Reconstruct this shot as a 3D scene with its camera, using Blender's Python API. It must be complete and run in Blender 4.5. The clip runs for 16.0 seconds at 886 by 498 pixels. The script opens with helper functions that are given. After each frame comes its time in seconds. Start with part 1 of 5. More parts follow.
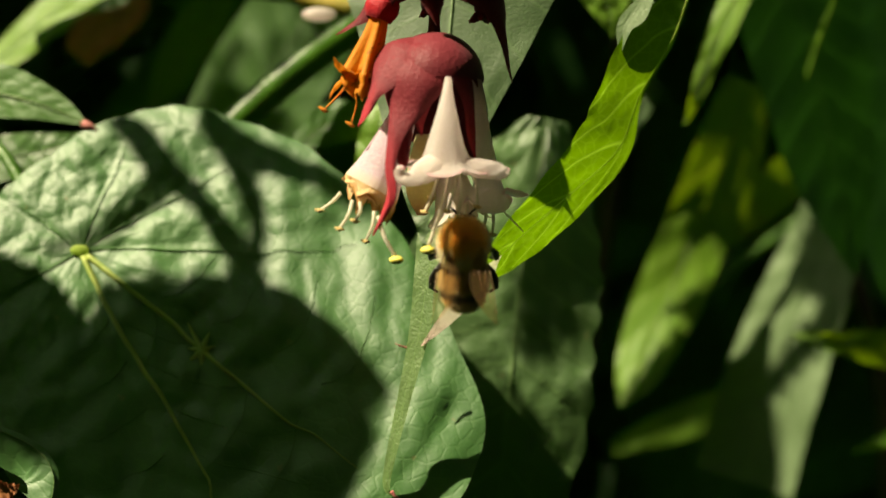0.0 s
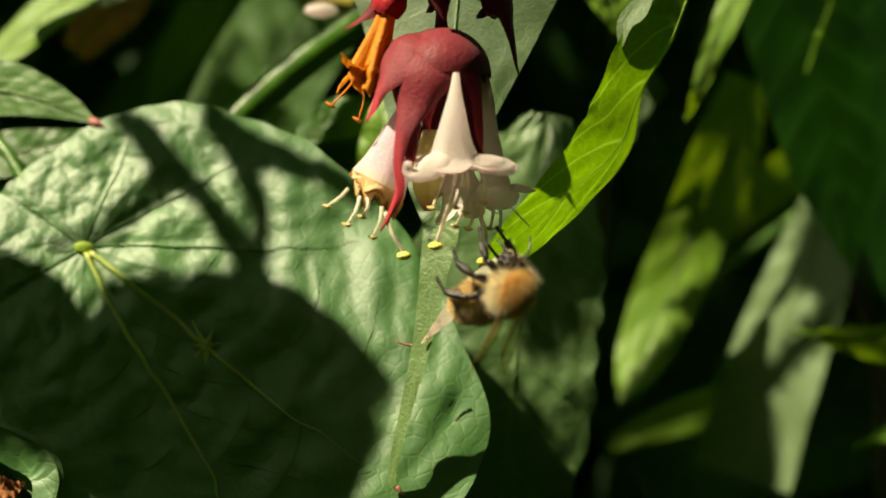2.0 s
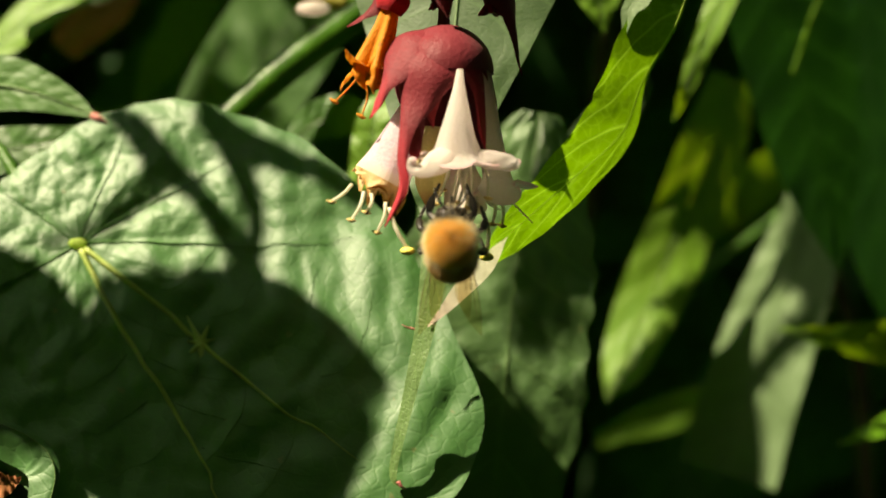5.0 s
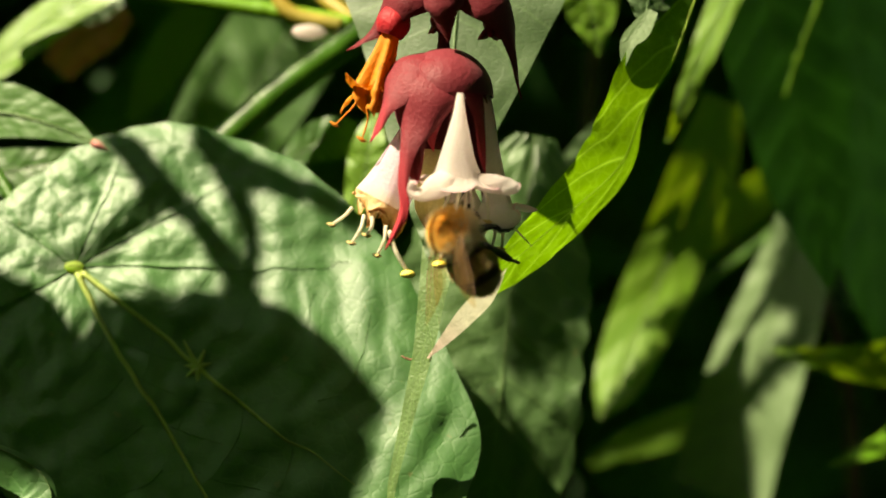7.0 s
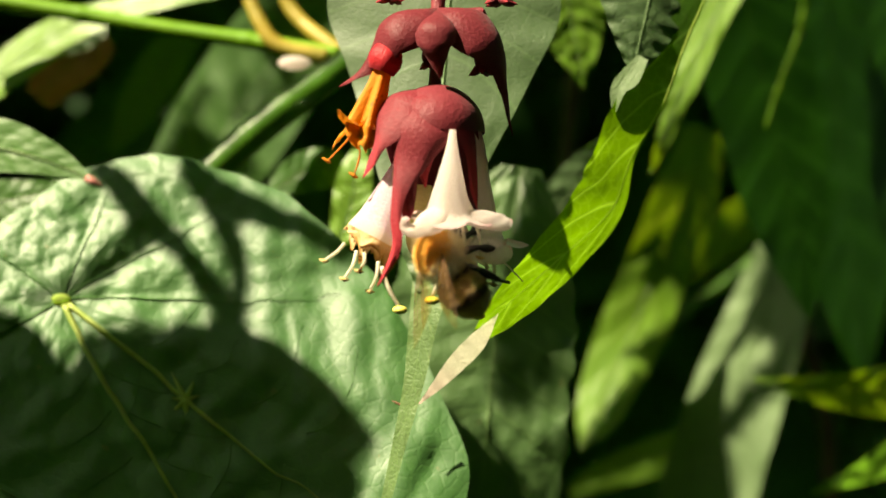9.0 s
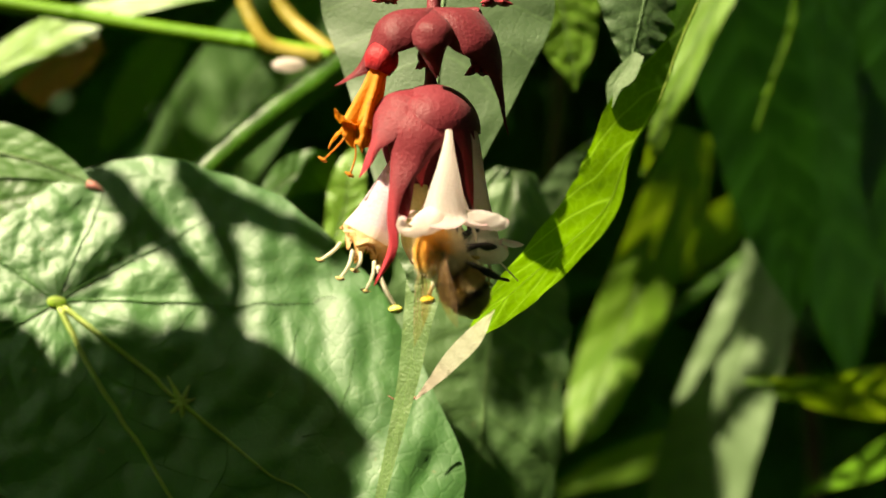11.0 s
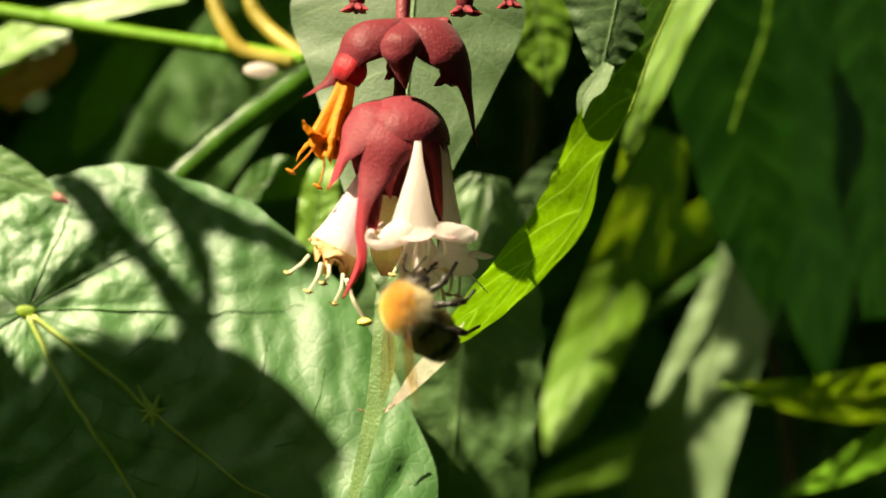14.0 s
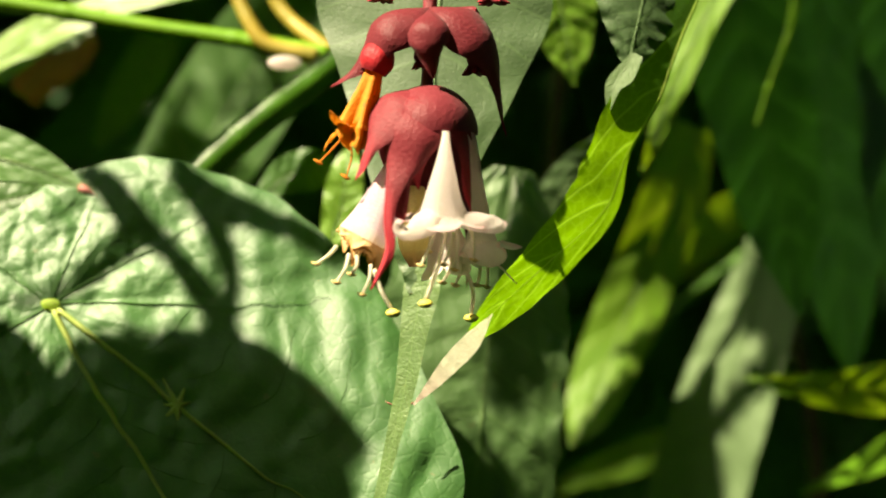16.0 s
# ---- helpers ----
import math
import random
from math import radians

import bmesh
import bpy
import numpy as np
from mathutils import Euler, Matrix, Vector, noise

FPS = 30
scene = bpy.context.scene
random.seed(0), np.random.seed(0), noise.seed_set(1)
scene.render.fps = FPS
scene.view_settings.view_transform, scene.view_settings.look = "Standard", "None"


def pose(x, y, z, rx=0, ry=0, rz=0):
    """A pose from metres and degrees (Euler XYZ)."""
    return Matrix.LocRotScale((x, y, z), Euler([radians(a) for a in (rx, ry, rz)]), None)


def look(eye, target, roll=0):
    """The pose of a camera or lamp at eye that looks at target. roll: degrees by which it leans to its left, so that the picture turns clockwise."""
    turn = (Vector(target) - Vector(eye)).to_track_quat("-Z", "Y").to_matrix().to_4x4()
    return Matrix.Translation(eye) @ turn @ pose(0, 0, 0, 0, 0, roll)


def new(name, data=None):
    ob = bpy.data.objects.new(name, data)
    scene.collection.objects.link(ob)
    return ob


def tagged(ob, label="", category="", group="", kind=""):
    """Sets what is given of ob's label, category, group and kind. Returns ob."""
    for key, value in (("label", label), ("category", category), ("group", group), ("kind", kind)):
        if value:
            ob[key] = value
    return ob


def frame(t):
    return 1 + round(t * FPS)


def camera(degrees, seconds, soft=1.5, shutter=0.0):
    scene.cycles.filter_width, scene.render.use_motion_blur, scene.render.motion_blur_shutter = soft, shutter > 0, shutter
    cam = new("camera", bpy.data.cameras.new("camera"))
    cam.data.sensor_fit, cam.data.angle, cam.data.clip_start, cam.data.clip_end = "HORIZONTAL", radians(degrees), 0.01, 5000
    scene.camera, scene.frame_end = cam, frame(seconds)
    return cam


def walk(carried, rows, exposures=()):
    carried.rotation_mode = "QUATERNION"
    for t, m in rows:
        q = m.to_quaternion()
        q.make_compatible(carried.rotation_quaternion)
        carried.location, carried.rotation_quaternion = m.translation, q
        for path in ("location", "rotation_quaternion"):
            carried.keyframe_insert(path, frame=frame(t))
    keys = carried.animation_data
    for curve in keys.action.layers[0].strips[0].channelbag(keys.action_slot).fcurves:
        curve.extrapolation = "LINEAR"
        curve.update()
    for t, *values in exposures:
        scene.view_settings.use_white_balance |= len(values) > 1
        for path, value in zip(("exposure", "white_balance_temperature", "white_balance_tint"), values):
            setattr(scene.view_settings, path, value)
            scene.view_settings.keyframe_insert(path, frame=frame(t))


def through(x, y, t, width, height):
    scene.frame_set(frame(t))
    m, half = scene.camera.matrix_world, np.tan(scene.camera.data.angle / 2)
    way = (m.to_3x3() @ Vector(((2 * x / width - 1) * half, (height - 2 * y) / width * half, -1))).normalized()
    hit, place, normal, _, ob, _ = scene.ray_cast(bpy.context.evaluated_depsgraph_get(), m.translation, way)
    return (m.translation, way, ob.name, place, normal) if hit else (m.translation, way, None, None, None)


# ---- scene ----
import itertools

MM = 0.001
SUN_WAY = Vector((-0.56, -0.26, 0.79)).normalized()   # from the flowers towards the sun

# ---- camera ----
cam = camera(30, 16.0, soft=1.6, shutter=0.5)
cam.data.dof.use_dof = True
cam.data.dof.focus_distance = 0.199
cam.data.dof.aperture_fstop = 16.0
# seconds, place in millimetres, pitch, yaw and roll in degrees
CAMERA_ROWS = [
    (0.0, -0.00, -194.25, 0.00, 0.00, -0.00, -0.06),
    (0.5, -0.27, -194.29, -0.25, -0.03, -0.05, 0.00),
    (1.0, -1.08, -193.90, -0.49, -0.00, -0.22, -0.14),
    (1.5, -1.39, -194.04, -0.34, -0.01, -0.27, -0.12),
    (2.0, -2.27, -194.09, 0.62, -0.27, -0.44, -0.03),
    (2.5, -3.13, -193.70, 0.14, -0.27, -0.62, -0.07),
    (3.0, -3.04, -194.22, 0.21, -0.26, -0.99, 0.01),
    (3.5, -4.06, -193.96, 0.51, -0.38, -1.22, 0.05),
    (4.0, -4.68, -194.98, -0.42, -0.26, -1.32, -0.01),
    (6.5, -5.58, -195.74, 0.15, 0.02, -1.48, 0.07),
    (7.0, -6.65, -195.94, 1.31, 0.27, -1.91, 0.09),
    (7.5, -8.40, -195.66, 2.97, 0.07, -2.63, 0.14),
    (8.0, -9.21, -195.53, 3.37, 0.40, -2.90, 0.14),
    (8.5, -9.51, -195.82, 2.81, 0.95, -3.02, 0.12),
    (9.0, -9.41, -196.34, 2.84, 0.99, -3.03, 0.07),
    (11.5, -12.44, -196.47, 4.58, 0.70, -4.08, 0.19),
    (12.0, -12.37, -196.12, 5.05, 0.64, -4.24, 0.15),
    (12.5, -12.03, -196.11, 5.42, 0.63, -4.39, 0.14),
    (13.0, -11.46, -195.92, 5.92, 0.56, -4.43, 0.05),
    (13.5, -11.52, -195.84, 6.60, 0.48, -4.58, 0.14),
    (14.0, -10.96, -195.50, 6.01, 0.56, -4.54, 0.07),
    (14.5, -10.37, -195.22, 5.99, 0.50, -4.51, 0.08),
    (15.0, -9.80, -195.40, 5.08, 0.63, -4.45, 0.04),
    (15.5, -10.13, -194.96, 4.89, 0.58, -4.44, 0.00),
    (16.0, -11.57, -194.33, 5.41, 0.45, -3.84, -0.07),
]
walk(cam, [(t, pose(x * MM, y * MM, z * MM, 90 + p, 0, w) @ pose(0, 0, 0, 0, 0, r))
           for t, x, y, z, p, w, r in CAMERA_ROWS],
     exposures=[(t, e, 7800, 9) for t, e in ((0.0, 1.24), (4.2, 1.42), (6.5, 1.62), (9.0, 1.76), (12.5, 1.86), (16.0, 1.92))])

# ---- world and sun ----
world = bpy.data.worlds.new("sky")
scene.world = world
world.use_nodes = True
sky = world.node_tree.nodes.new("ShaderNodeTexSky")
sky.sky_type, sky.sun_disc = "NISHITA", False
sky.sun_elevation = math.asin(SUN_WAY.z)
sky.sun_rotation = math.atan2(SUN_WAY.x, SUN_WAY.y)
background = world.node_tree.nodes["Background"]
world.node_tree.links.new(sky.outputs[0], background.inputs[0])
background.inputs[1].default_value = 0.058
sun = new("sun", bpy.data.lights.new("sun", "SUN"))
sun.data.energy, sun.data.angle, sun.data.color = 5.0, radians(0.53), (1.0, 0.92, 0.75)
sun.matrix_world = look(SUN_WAY, (0, 0, 0))


# ---- materials ----
class Nodes:
    """A small helper for writing node trees."""

    def __init__(self, name):
        self.mat = bpy.data.materials.new(name)
        self.mat.use_nodes = True
        self.tree = self.mat.node_tree
        self.tree.nodes.clear()
        self.out = self.tree.nodes.new("ShaderNodeOutputMaterial")

    def add(self, kind, sockets=None, **settings):
        node = self.tree.nodes.new("ShaderNode" + kind)
        for key, value in settings.items():
            setattr(node, key, value)
        for key, value in (sockets or {}).items():
            if isinstance(value, bpy.types.NodeSocket):
                self.tree.links.new(value, node.inputs[key])
            else:
                node.inputs[key].default_value = value
        return node

    def math(self, op, a, b=0.0, c=0.0, clamp=False):
        return self.add("Math", {0: a, 1: b, 2: c}, operation=op, use_clamp=clamp).outputs[0]

    def mix(self, fac, a, b, blend="MIX"):
        n = self.add("MixRGB", {0: fac, 1: a, 2: b}, blend_type=blend)
        return n.outputs[0]

    def noise(self, scale, detail=3, rough=0.55, where=None, stretch=None):
        if where is None:
            where = self.add("TexCoord").outputs["Object"]
        if stretch:
            where = self.add("Mapping", {"Vector": where, "Scale": stretch}).outputs[0]
        return self.add("TexNoise", {"Vector": where, "Scale": scale, "Detail": detail, "Roughness": rough}).outputs[0]

    def ramp(self, fac, *stops):
        n = self.add("ValToRGB", {0: fac})
        els = n.color_ramp.elements
        while len(els) < len(stops):
            els.new(0.5)
        for el, (p, c) in zip(els, stops):
            el.position, el.color = p, (*c, 1) if len(c) == 3 else c
        return n.outputs[0]

    def done(self, shader):
        self.tree.links.new(shader, self.out.inputs[0])
        return self.mat


def rgb(r, g, b):
    return (r, g, b, 1.0)


def leaf_material(name, dark, light, vein, through_colour, through=0.35, gloss=0.42, rough=0.45, veins=9.0, slant=1.1,
                  relief=0.5, netting=900.0, blotch=60.0, drawn=0.8, wax=0.3, grain=650.0, wax_rough=0.6, wax_ior=1.8, arch=1.0):
    """A leaf blade: two-scale colour, side veins along the blade's own coordinates, net of small veins, light shining through."""
    n = Nodes(name)
    uv = n.add("TexCoord").outputs["UV"]
    sep = n.add("SeparateXYZ", {0: uv})
    across = n.math("ABSOLUTE", n.math("MULTIPLY_ADD", sep.outputs[1], 2.0, -1.0))
    wob = n.noise(120.0, 2)
    phase = n.math("ADD", n.math("SUBTRACT", n.math("MULTIPLY", sep.outputs[0], veins), n.math("MULTIPLY", n.math("POWER", across, arch), slant)),
                   n.math("MULTIPLY", wob, 0.35))
    saw = n.math("ABSOLUTE", n.math("SUBTRACT", n.math("FRACT", phase), 0.5))
    side = n.math("SUBTRACT", 1.0, n.math("MULTIPLY", n.math("SUBTRACT", 0.5, saw), 14.0), clamp=True)
    mid = n.math("SUBTRACT", 1.0, n.math("MULTIPLY", across, 22.0), clamp=True)
    vor = n.add("TexVoronoi", {"Vector": n.add("TexCoord").outputs["Object"], "Scale": netting}, feature="DISTANCE_TO_EDGE").outputs[0]
    net = n.math("SUBTRACT", 1.0, n.math("MULTIPLY", vor, 9.0), clamp=True)
    lines = n.math("MAXIMUM", n.math("MAXIMUM", n.math("MULTIPLY", side, 0.75), mid), n.math("MULTIPLY", net, 0.16))
    blot = n.noise(blotch, 4)
    fine = n.noise(1400.0, 3)
    tone = n.math("ADD", n.math("MULTIPLY", blot, 0.7), n.math("MULTIPLY", fine, 0.35))
    colour = n.ramp(tone, (0.3, dark), (0.72, light))
    colour = n.mix(n.math("MULTIPLY", lines, drawn), colour, rgb(*vein))
    specks = n.math("GREATER_THAN", n.noise(420.0, 2), 0.74)
    colour = n.mix(n.math("MULTIPLY", specks, 0.35), colour, rgb(0.16, 0.12, 0.03))
    high = n.math("ADD", n.math("MULTIPLY", net, -0.15), n.math("ADD", n.math("MULTIPLY", n.noise(grain, 3), 0.9), n.math("MULTIPLY", lines, -0.6 * drawn)))
    bump = n.add("Bump", {"Strength": relief, "Distance": 0.00022, "Height": high}).outputs[0]
    body = n.add("BsdfPrincipled", {"Base Color": colour, "Roughness": n.math("ADD", rough - 0.1, n.math("MULTIPLY", fine, 0.22)),
                                    "Specular IOR Level": gloss, "Coat Weight": wax, "Coat Roughness": wax_rough, "Coat IOR": wax_ior, "Coat Normal": bump, "Normal": bump}).outputs[0]
    shine = n.mix(n.math("MULTIPLY", lines, 0.8), n.mix(tone, rgb(*[c * 0.72 for c in through_colour]), rgb(*through_colour)),
                  rgb(*[min(1, c * 2.0 + 0.06) for c in through_colour]))
    glow = n.add("BsdfTranslucent", {"Color": shine, "Normal": bump}).outputs[0]
    return n.done(n.add("MixShader", {0: through, 1: body, 2: glow}).outputs[0])


def petal_material(name, base, tint, edge, through=0.4, streak=0.5, rough=0.5, tip=0.75, wear=0.0):
    """Soft petal or bract: base colour, streaks along it, another colour towards its tip, worn spots, light shining through."""
    n = Nodes(name)
    sep = n.add("SeparateXYZ", {0: n.add("TexCoord").outputs["UV"]})
    lines = n.noise(6.0, 3, where=n.add("TexCoord").outputs["UV"], stretch=(1.0, 9.0, 1.0))
    cloud = n.noise(260.0, 4)
    colour = n.mix(n.math("MULTIPLY", lines, streak), rgb(*base), rgb(*tint))
    colour = n.mix(n.math("MULTIPLY", n.math("SUBTRACT", cloud, 0.35), 0.7, clamp=True), colour, rgb(*tint))
    mealy = n.noise(2600.0, 2)
    colour = n.mix(n.math("MULTIPLY", n.math("SUBTRACT", mealy, 0.45), 1.2, clamp=True), colour, rgb(*[min(1, c * 1.25 + 0.008) for c in tint]))
    far = n.add("MapRange", {0: n.math("ADD", sep.outputs[0], n.math("MULTIPLY", cloud, 0.12)), 1: tip, 2: 1.05}).outputs[0]
    colour = n.mix(far, colour, rgb(*edge))
    if wear:
        spots = n.math("GREATER_THAN", n.noise(700.0, 3), 0.72 - wear * 0.1)
        colour = n.mix(n.math("MULTIPLY", spots, 0.5), colour, rgb(0.25, 0.1, 0.02))
    bump = n.add("Bump", {"Strength": 0.55, "Distance": 0.0002, "Height": n.math("ADD", n.noise(2600.0, 3), n.math("MULTIPLY", lines, 0.6))}).outputs[0]
    body = n.add("BsdfPrincipled", {"Base Color": colour, "Roughness": rough, "Specular IOR Level": 0.22, "Sheen Weight": 0.06,
                                    "Normal": bump}).outputs[0]
    glow = n.add("BsdfTranslucent", {"Color": colour, "Normal": bump}).outputs[0]
    return n.done(n.add("MixShader", {0: through, 1: body, 2: glow}).outputs[0])


def plain_material(name, a, b, scale=300.0, rough=0.5, spec=0.4, relief=0.4, through=0.0, step=0.0003):
    n = Nodes(name)
    cloud = n.noise(scale, 4)
    fine = n.noise(scale * 7, 3)
    colour = n.ramp(n.math("ADD", n.math("MULTIPLY", cloud, 0.75), n.math("MULTIPLY", fine, 0.25)), (0.32, a), (0.68, b))
    bump = n.add("Bump", {"Strength": relief, "Distance": step, "Height": n.math("ADD", fine, cloud)}).outputs[0]
    body = n.add("BsdfPrincipled", {"Base Color": colour, "Roughness": rough, "Specular IOR Level": spec, "Normal": bump}).outputs[0]
    if through:
        glow = n.add("BsdfTranslucent", {"Color": colour}).outputs[0]
        body = n.add("MixShader", {0: through, 1: body, 2: glow}).outputs[0]
    return n.done(body)


def hair_material(name, root, tip):
    n = Nodes(name)
    v = n.add("SeparateXYZ", {0: n.add("TexCoord").outputs["UV"]}).outputs[0]
    each = n.add("NewGeometry").outputs["Random Per Island"]
    colour = n.mix(v, rgb(*root), rgb(*tip))
    colour = n.mix(n.math("MULTIPLY", each, 0.4), colour, rgb(*[c * 0.55 for c in tip]))
    body = n.add("BsdfPrincipled", {"Base Color": colour, "Roughness": 0.5, "Specular IOR Level": 0.3}).outputs[0]
    glow = n.add("BsdfTranslucent", {"Color": colour}).outputs[0]
    return n.done(n.add("MixShader", {0: 0.4, 1: body, 2: glow}).outputs[0])


def wing_material():
    n = Nodes("wing_membrane")
    cloud = n.noise(700.0, 3)
    tint = n.mix(cloud, rgb(0.2, 0.13, 0.06), rgb(0.32, 0.22, 0.11))
    body = n.add("BsdfPrincipled", {"Base Color": tint, "Roughness": 0.25, "Specular IOR Level": 0.6}).outputs[0]
    clear = n.add("BsdfTransparent", {"Color": rgb(0.88, 0.8, 0.64)}).outputs[0]
    return n.done(n.add("MixShader", {0: 0.06, 1: clear, 2: body}).outputs[0])


LEAF_DARK = leaf_material("leaf_dark_green", (0.010, 0.078, 0.010), (0.03, 0.135, 0.022), (0.09, 0.19, 0.06), (0.2, 0.56, 0.025),
                          through=0.42, gloss=0.45, rough=0.4, veins=8.0, relief=0.7, wax=0.1)
LEAF_HANG = leaf_material("leaf_hanging_green", (0.010, 0.075, 0.012), (0.028, 0.125, 0.024), (0.05, 0.15, 0.04), (0.1, 0.5, 0.03),
                          through=0.08, gloss=0.4, rough=0.5, veins=8.0, relief=0.6, wax=0.1)
LEAF_GREY = leaf_material("leaf_grey_green", (0.036, 0.088, 0.022), (0.064, 0.13, 0.04), (0.11, 0.2, 0.07), (0.16, 0.36, 0.05),
                          through=0.3, gloss=0.5, rough=0.55, veins=10.0, relief=0.3, netting=800.0, drawn=0.4, wax=0.4, grain=3000.0)
LEAF_DRIP = leaf_material("leaf_drip_tip", (0.075, 0.155, 0.04), (0.13, 0.22, 0.07), (0.2, 0.3, 0.11), (0.26, 0.42, 0.06),
                          through=0.3, gloss=0.5, rough=0.5, veins=16.0, relief=0.5, netting=900.0, drawn=0.4, wax=0.3, grain=2400.0)
LEAF_LIME = leaf_material("leaf_fresh_green", (0.05, 0.15, 0.015), (0.085, 0.22, 0.022), (0.2, 0.38, 0.06), (0.25, 0.52, 0.012),
                          through=0.7, gloss=0.4, rough=0.45, veins=7.0, slant=1.7, relief=0.04, netting=620.0, drawn=0.95, wax=0.15, arch=1.5)
LEAF_BACK = leaf_material("leaf_mid_green", (0.03, 0.105, 0.014), (0.07, 0.195, 0.026), (0.12, 0.26, 0.07), (0.3, 0.75, 0.05),
                          through=0.5, gloss=0.45, rough=0.45, veins=9.0, relief=0.4)
LEAF_PALE = leaf_material("leaf_pale_green", (0.09, 0.17, 0.055), (0.14, 0.24, 0.09), (0.18, 0.28, 0.12), (0.14, 0.32, 0.05),
                          through=0.25, gloss=0.5, rough=0.5, veins=10.0, relief=0.4, drawn=0.3, wax=0.8)
LEAF_YELLOW = leaf_material("leaf_yellow_green", (0.09, 0.22, 0.008), (0.16, 0.33, 0.014), (0.28, 0.42, 0.1), (0.42, 0.74, 0.02),
                            through=0.36, gloss=0.5, rough=0.45, veins=9.0, relief=0.4, wax=0.35)
BRACT = petal_material("bract_crimson", (0.14, 0.011, 0.018), (0.235, 0.026, 0.038), (0.55, 0.04, 0.06), through=0.2, streak=0.6, rough=0.55, tip=0.6)
BRACT_HOOD = petal_material("bract_hood_crimson", (0.13, 0.011, 0.018), (0.22, 0.03, 0.042), (0.13, 0.011, 0.018), through=0.15, streak=0.6, rough=0.55)
BRACT_DARK = petal_material("bract_dark_red", (0.10, 0.008, 0.013), (0.18, 0.02, 0.03), (0.2, 0.016, 0.024), through=0.15, streak=0.6, rough=0.5, tip=0.8)
CALYX = petal_material("calyx_bright_red", (0.5, 0.02, 0.03), (0.35, 0.02, 0.03), (0.3, 0.02, 0.03), through=0.3)
PETAL = petal_material("petal_cream", (0.88, 0.80, 0.70), (0.84, 0.70, 0.68), (0.9, 0.84, 0.74), through=0.6, streak=0.5, rough=0.5)
PETAL_PINK = petal_material("petal_pale_pink", (0.84, 0.60, 0.72), (0.9, 0.78, 0.84), (0.9, 0.8, 0.68), through=0.6, streak=0.7, rough=0.5, tip=0.86)
PETAL_TIP = petal_material("petal_pink_tip", (0.9, 0.85, 0.78), (0.84, 0.72, 0.74), (0.86, 0.56, 0.6), through=0.66, rough=0.5, tip=0.9)
PETAL_GREEN = petal_material("petal_greenish", (0.74, 0.66, 0.34), (0.78, 0.68, 0.42), (0.55, 0.26, 0.2), through=0.6, tip=0.8)
WITHER = petal_material("petal_withered", (0.86, 0.68, 0.42), (0.74, 0.46, 0.18), (0.52, 0.26, 0.06), through=0.4, streak=0.8, rough=0.6, wear=1.0)
ORANGE = petal_material("petal_orange_dried", (0.78, 0.30, 0.025), (0.62, 0.19, 0.015), (0.70, 0.28, 0.03), through=0.35, streak=0.8, rough=0.55, wear=0.6)
FILAMENT = plain_material("filament_white", (0.76, 0.72, 0.56), (0.86, 0.84, 0.72), through=0.5, rough=0.4)
ANTHER = plain_material("anther_tan", (0.55, 0.38, 0.12), (0.78, 0.60, 0.28), 1500.0, rough=0.7, relief=0.8)
STIGMA = plain_material("stigma_yellow", (0.72, 0.62, 0.08), (0.85, 0.78, 0.2), 900.0, rough=0.4, relief=0.5)
STEM_RED = plain_material("stem_dark_red", (0.13, 0.02, 0.03), (0.25, 0.04, 0.05), 500.0)
STEM_GREEN = plain_material("stem_green", (0.022, 0.085, 0.003), (0.05, 0.15, 0.006), 140.0, rough=0.42, spec=0.45)
STEM_LIME = plain_material("stem_light_green", (0.07, 0.19, 0.003), (0.12, 0.26, 0.006), 140.0, rough=0.55, spec=0.25)
STEM_OCHRE = plain_material("stem_ochre", (0.20, 0.17, 0.02), (0.34, 0.25, 0.035), 160.0, rough=0.5)
MIDRIB = plain_material("midrib_pale", (0.52, 0.68, 0.16), (0.66, 0.8, 0.26), 500.0, through=0.75)
VEIN_YELLOW = plain_material("vein_yellow_green", (0.2, 0.29, 0.05), (0.28, 0.34, 0.08), 500.0)
VEIN_FAINT = plain_material("vein_faint_green", (0.03, 0.11, 0.015), (0.05, 0.15, 0.025), 500.0)
MIDRIB_GREY = plain_material("midrib_grey_green", (0.15, 0.26, 0.11), (0.22, 0.34, 0.16), 500.0, through=0.2)
MIDRIB_DULL = plain_material("midrib_dull", (0.06, 0.13, 0.04), (0.11, 0.18, 0.05), 500.0)
TIP_PINK = plain_material("leaf_tip_pink", (0.42, 0.10, 0.10), (0.55, 0.24, 0.2), 600.0)
TIP_PALE = petal_material("leaf_tip_pale", (0.66, 0.66, 0.46), (0.78, 0.74, 0.6), (0.8, 0.58, 0.52), through=0.62, streak=0.6, tip=0.6)
BARK = plain_material("twig_brown", (0.05, 0.035, 0.02), (0.12, 0.085, 0.05), 120.0, rough=0.85, relief=0.8, step=0.0008)
DRY_LEAF = plain_material("leaf_dry_brown", (0.20, 0.06, 0.02), (0.42, 0.17, 0.06), 120.0, rough=0.7, through=0.2)
SOIL = plain_material("soil", (0.014, 0.010, 0.007), (0.05, 0.036, 0.024), 45.0, rough=0.95, relief=1.0, step=0.004)
CHITIN = plain_material("bee_chitin", (0.008, 0.007, 0.006), (0.022, 0.018, 0.014), 900.0, rough=0.28, spec=0.5)
EYE = plain_material("bee_eye", (0.006, 0.005, 0.005), (0.014, 0.01, 0.01), 2500.0, rough=0.15, spec=0.6)
SKIN_GINGER = plain_material("bee_skin_brown", (0.13, 0.055, 0.012), (0.22, 0.1, 0.02), 900.0, rough=0.7)
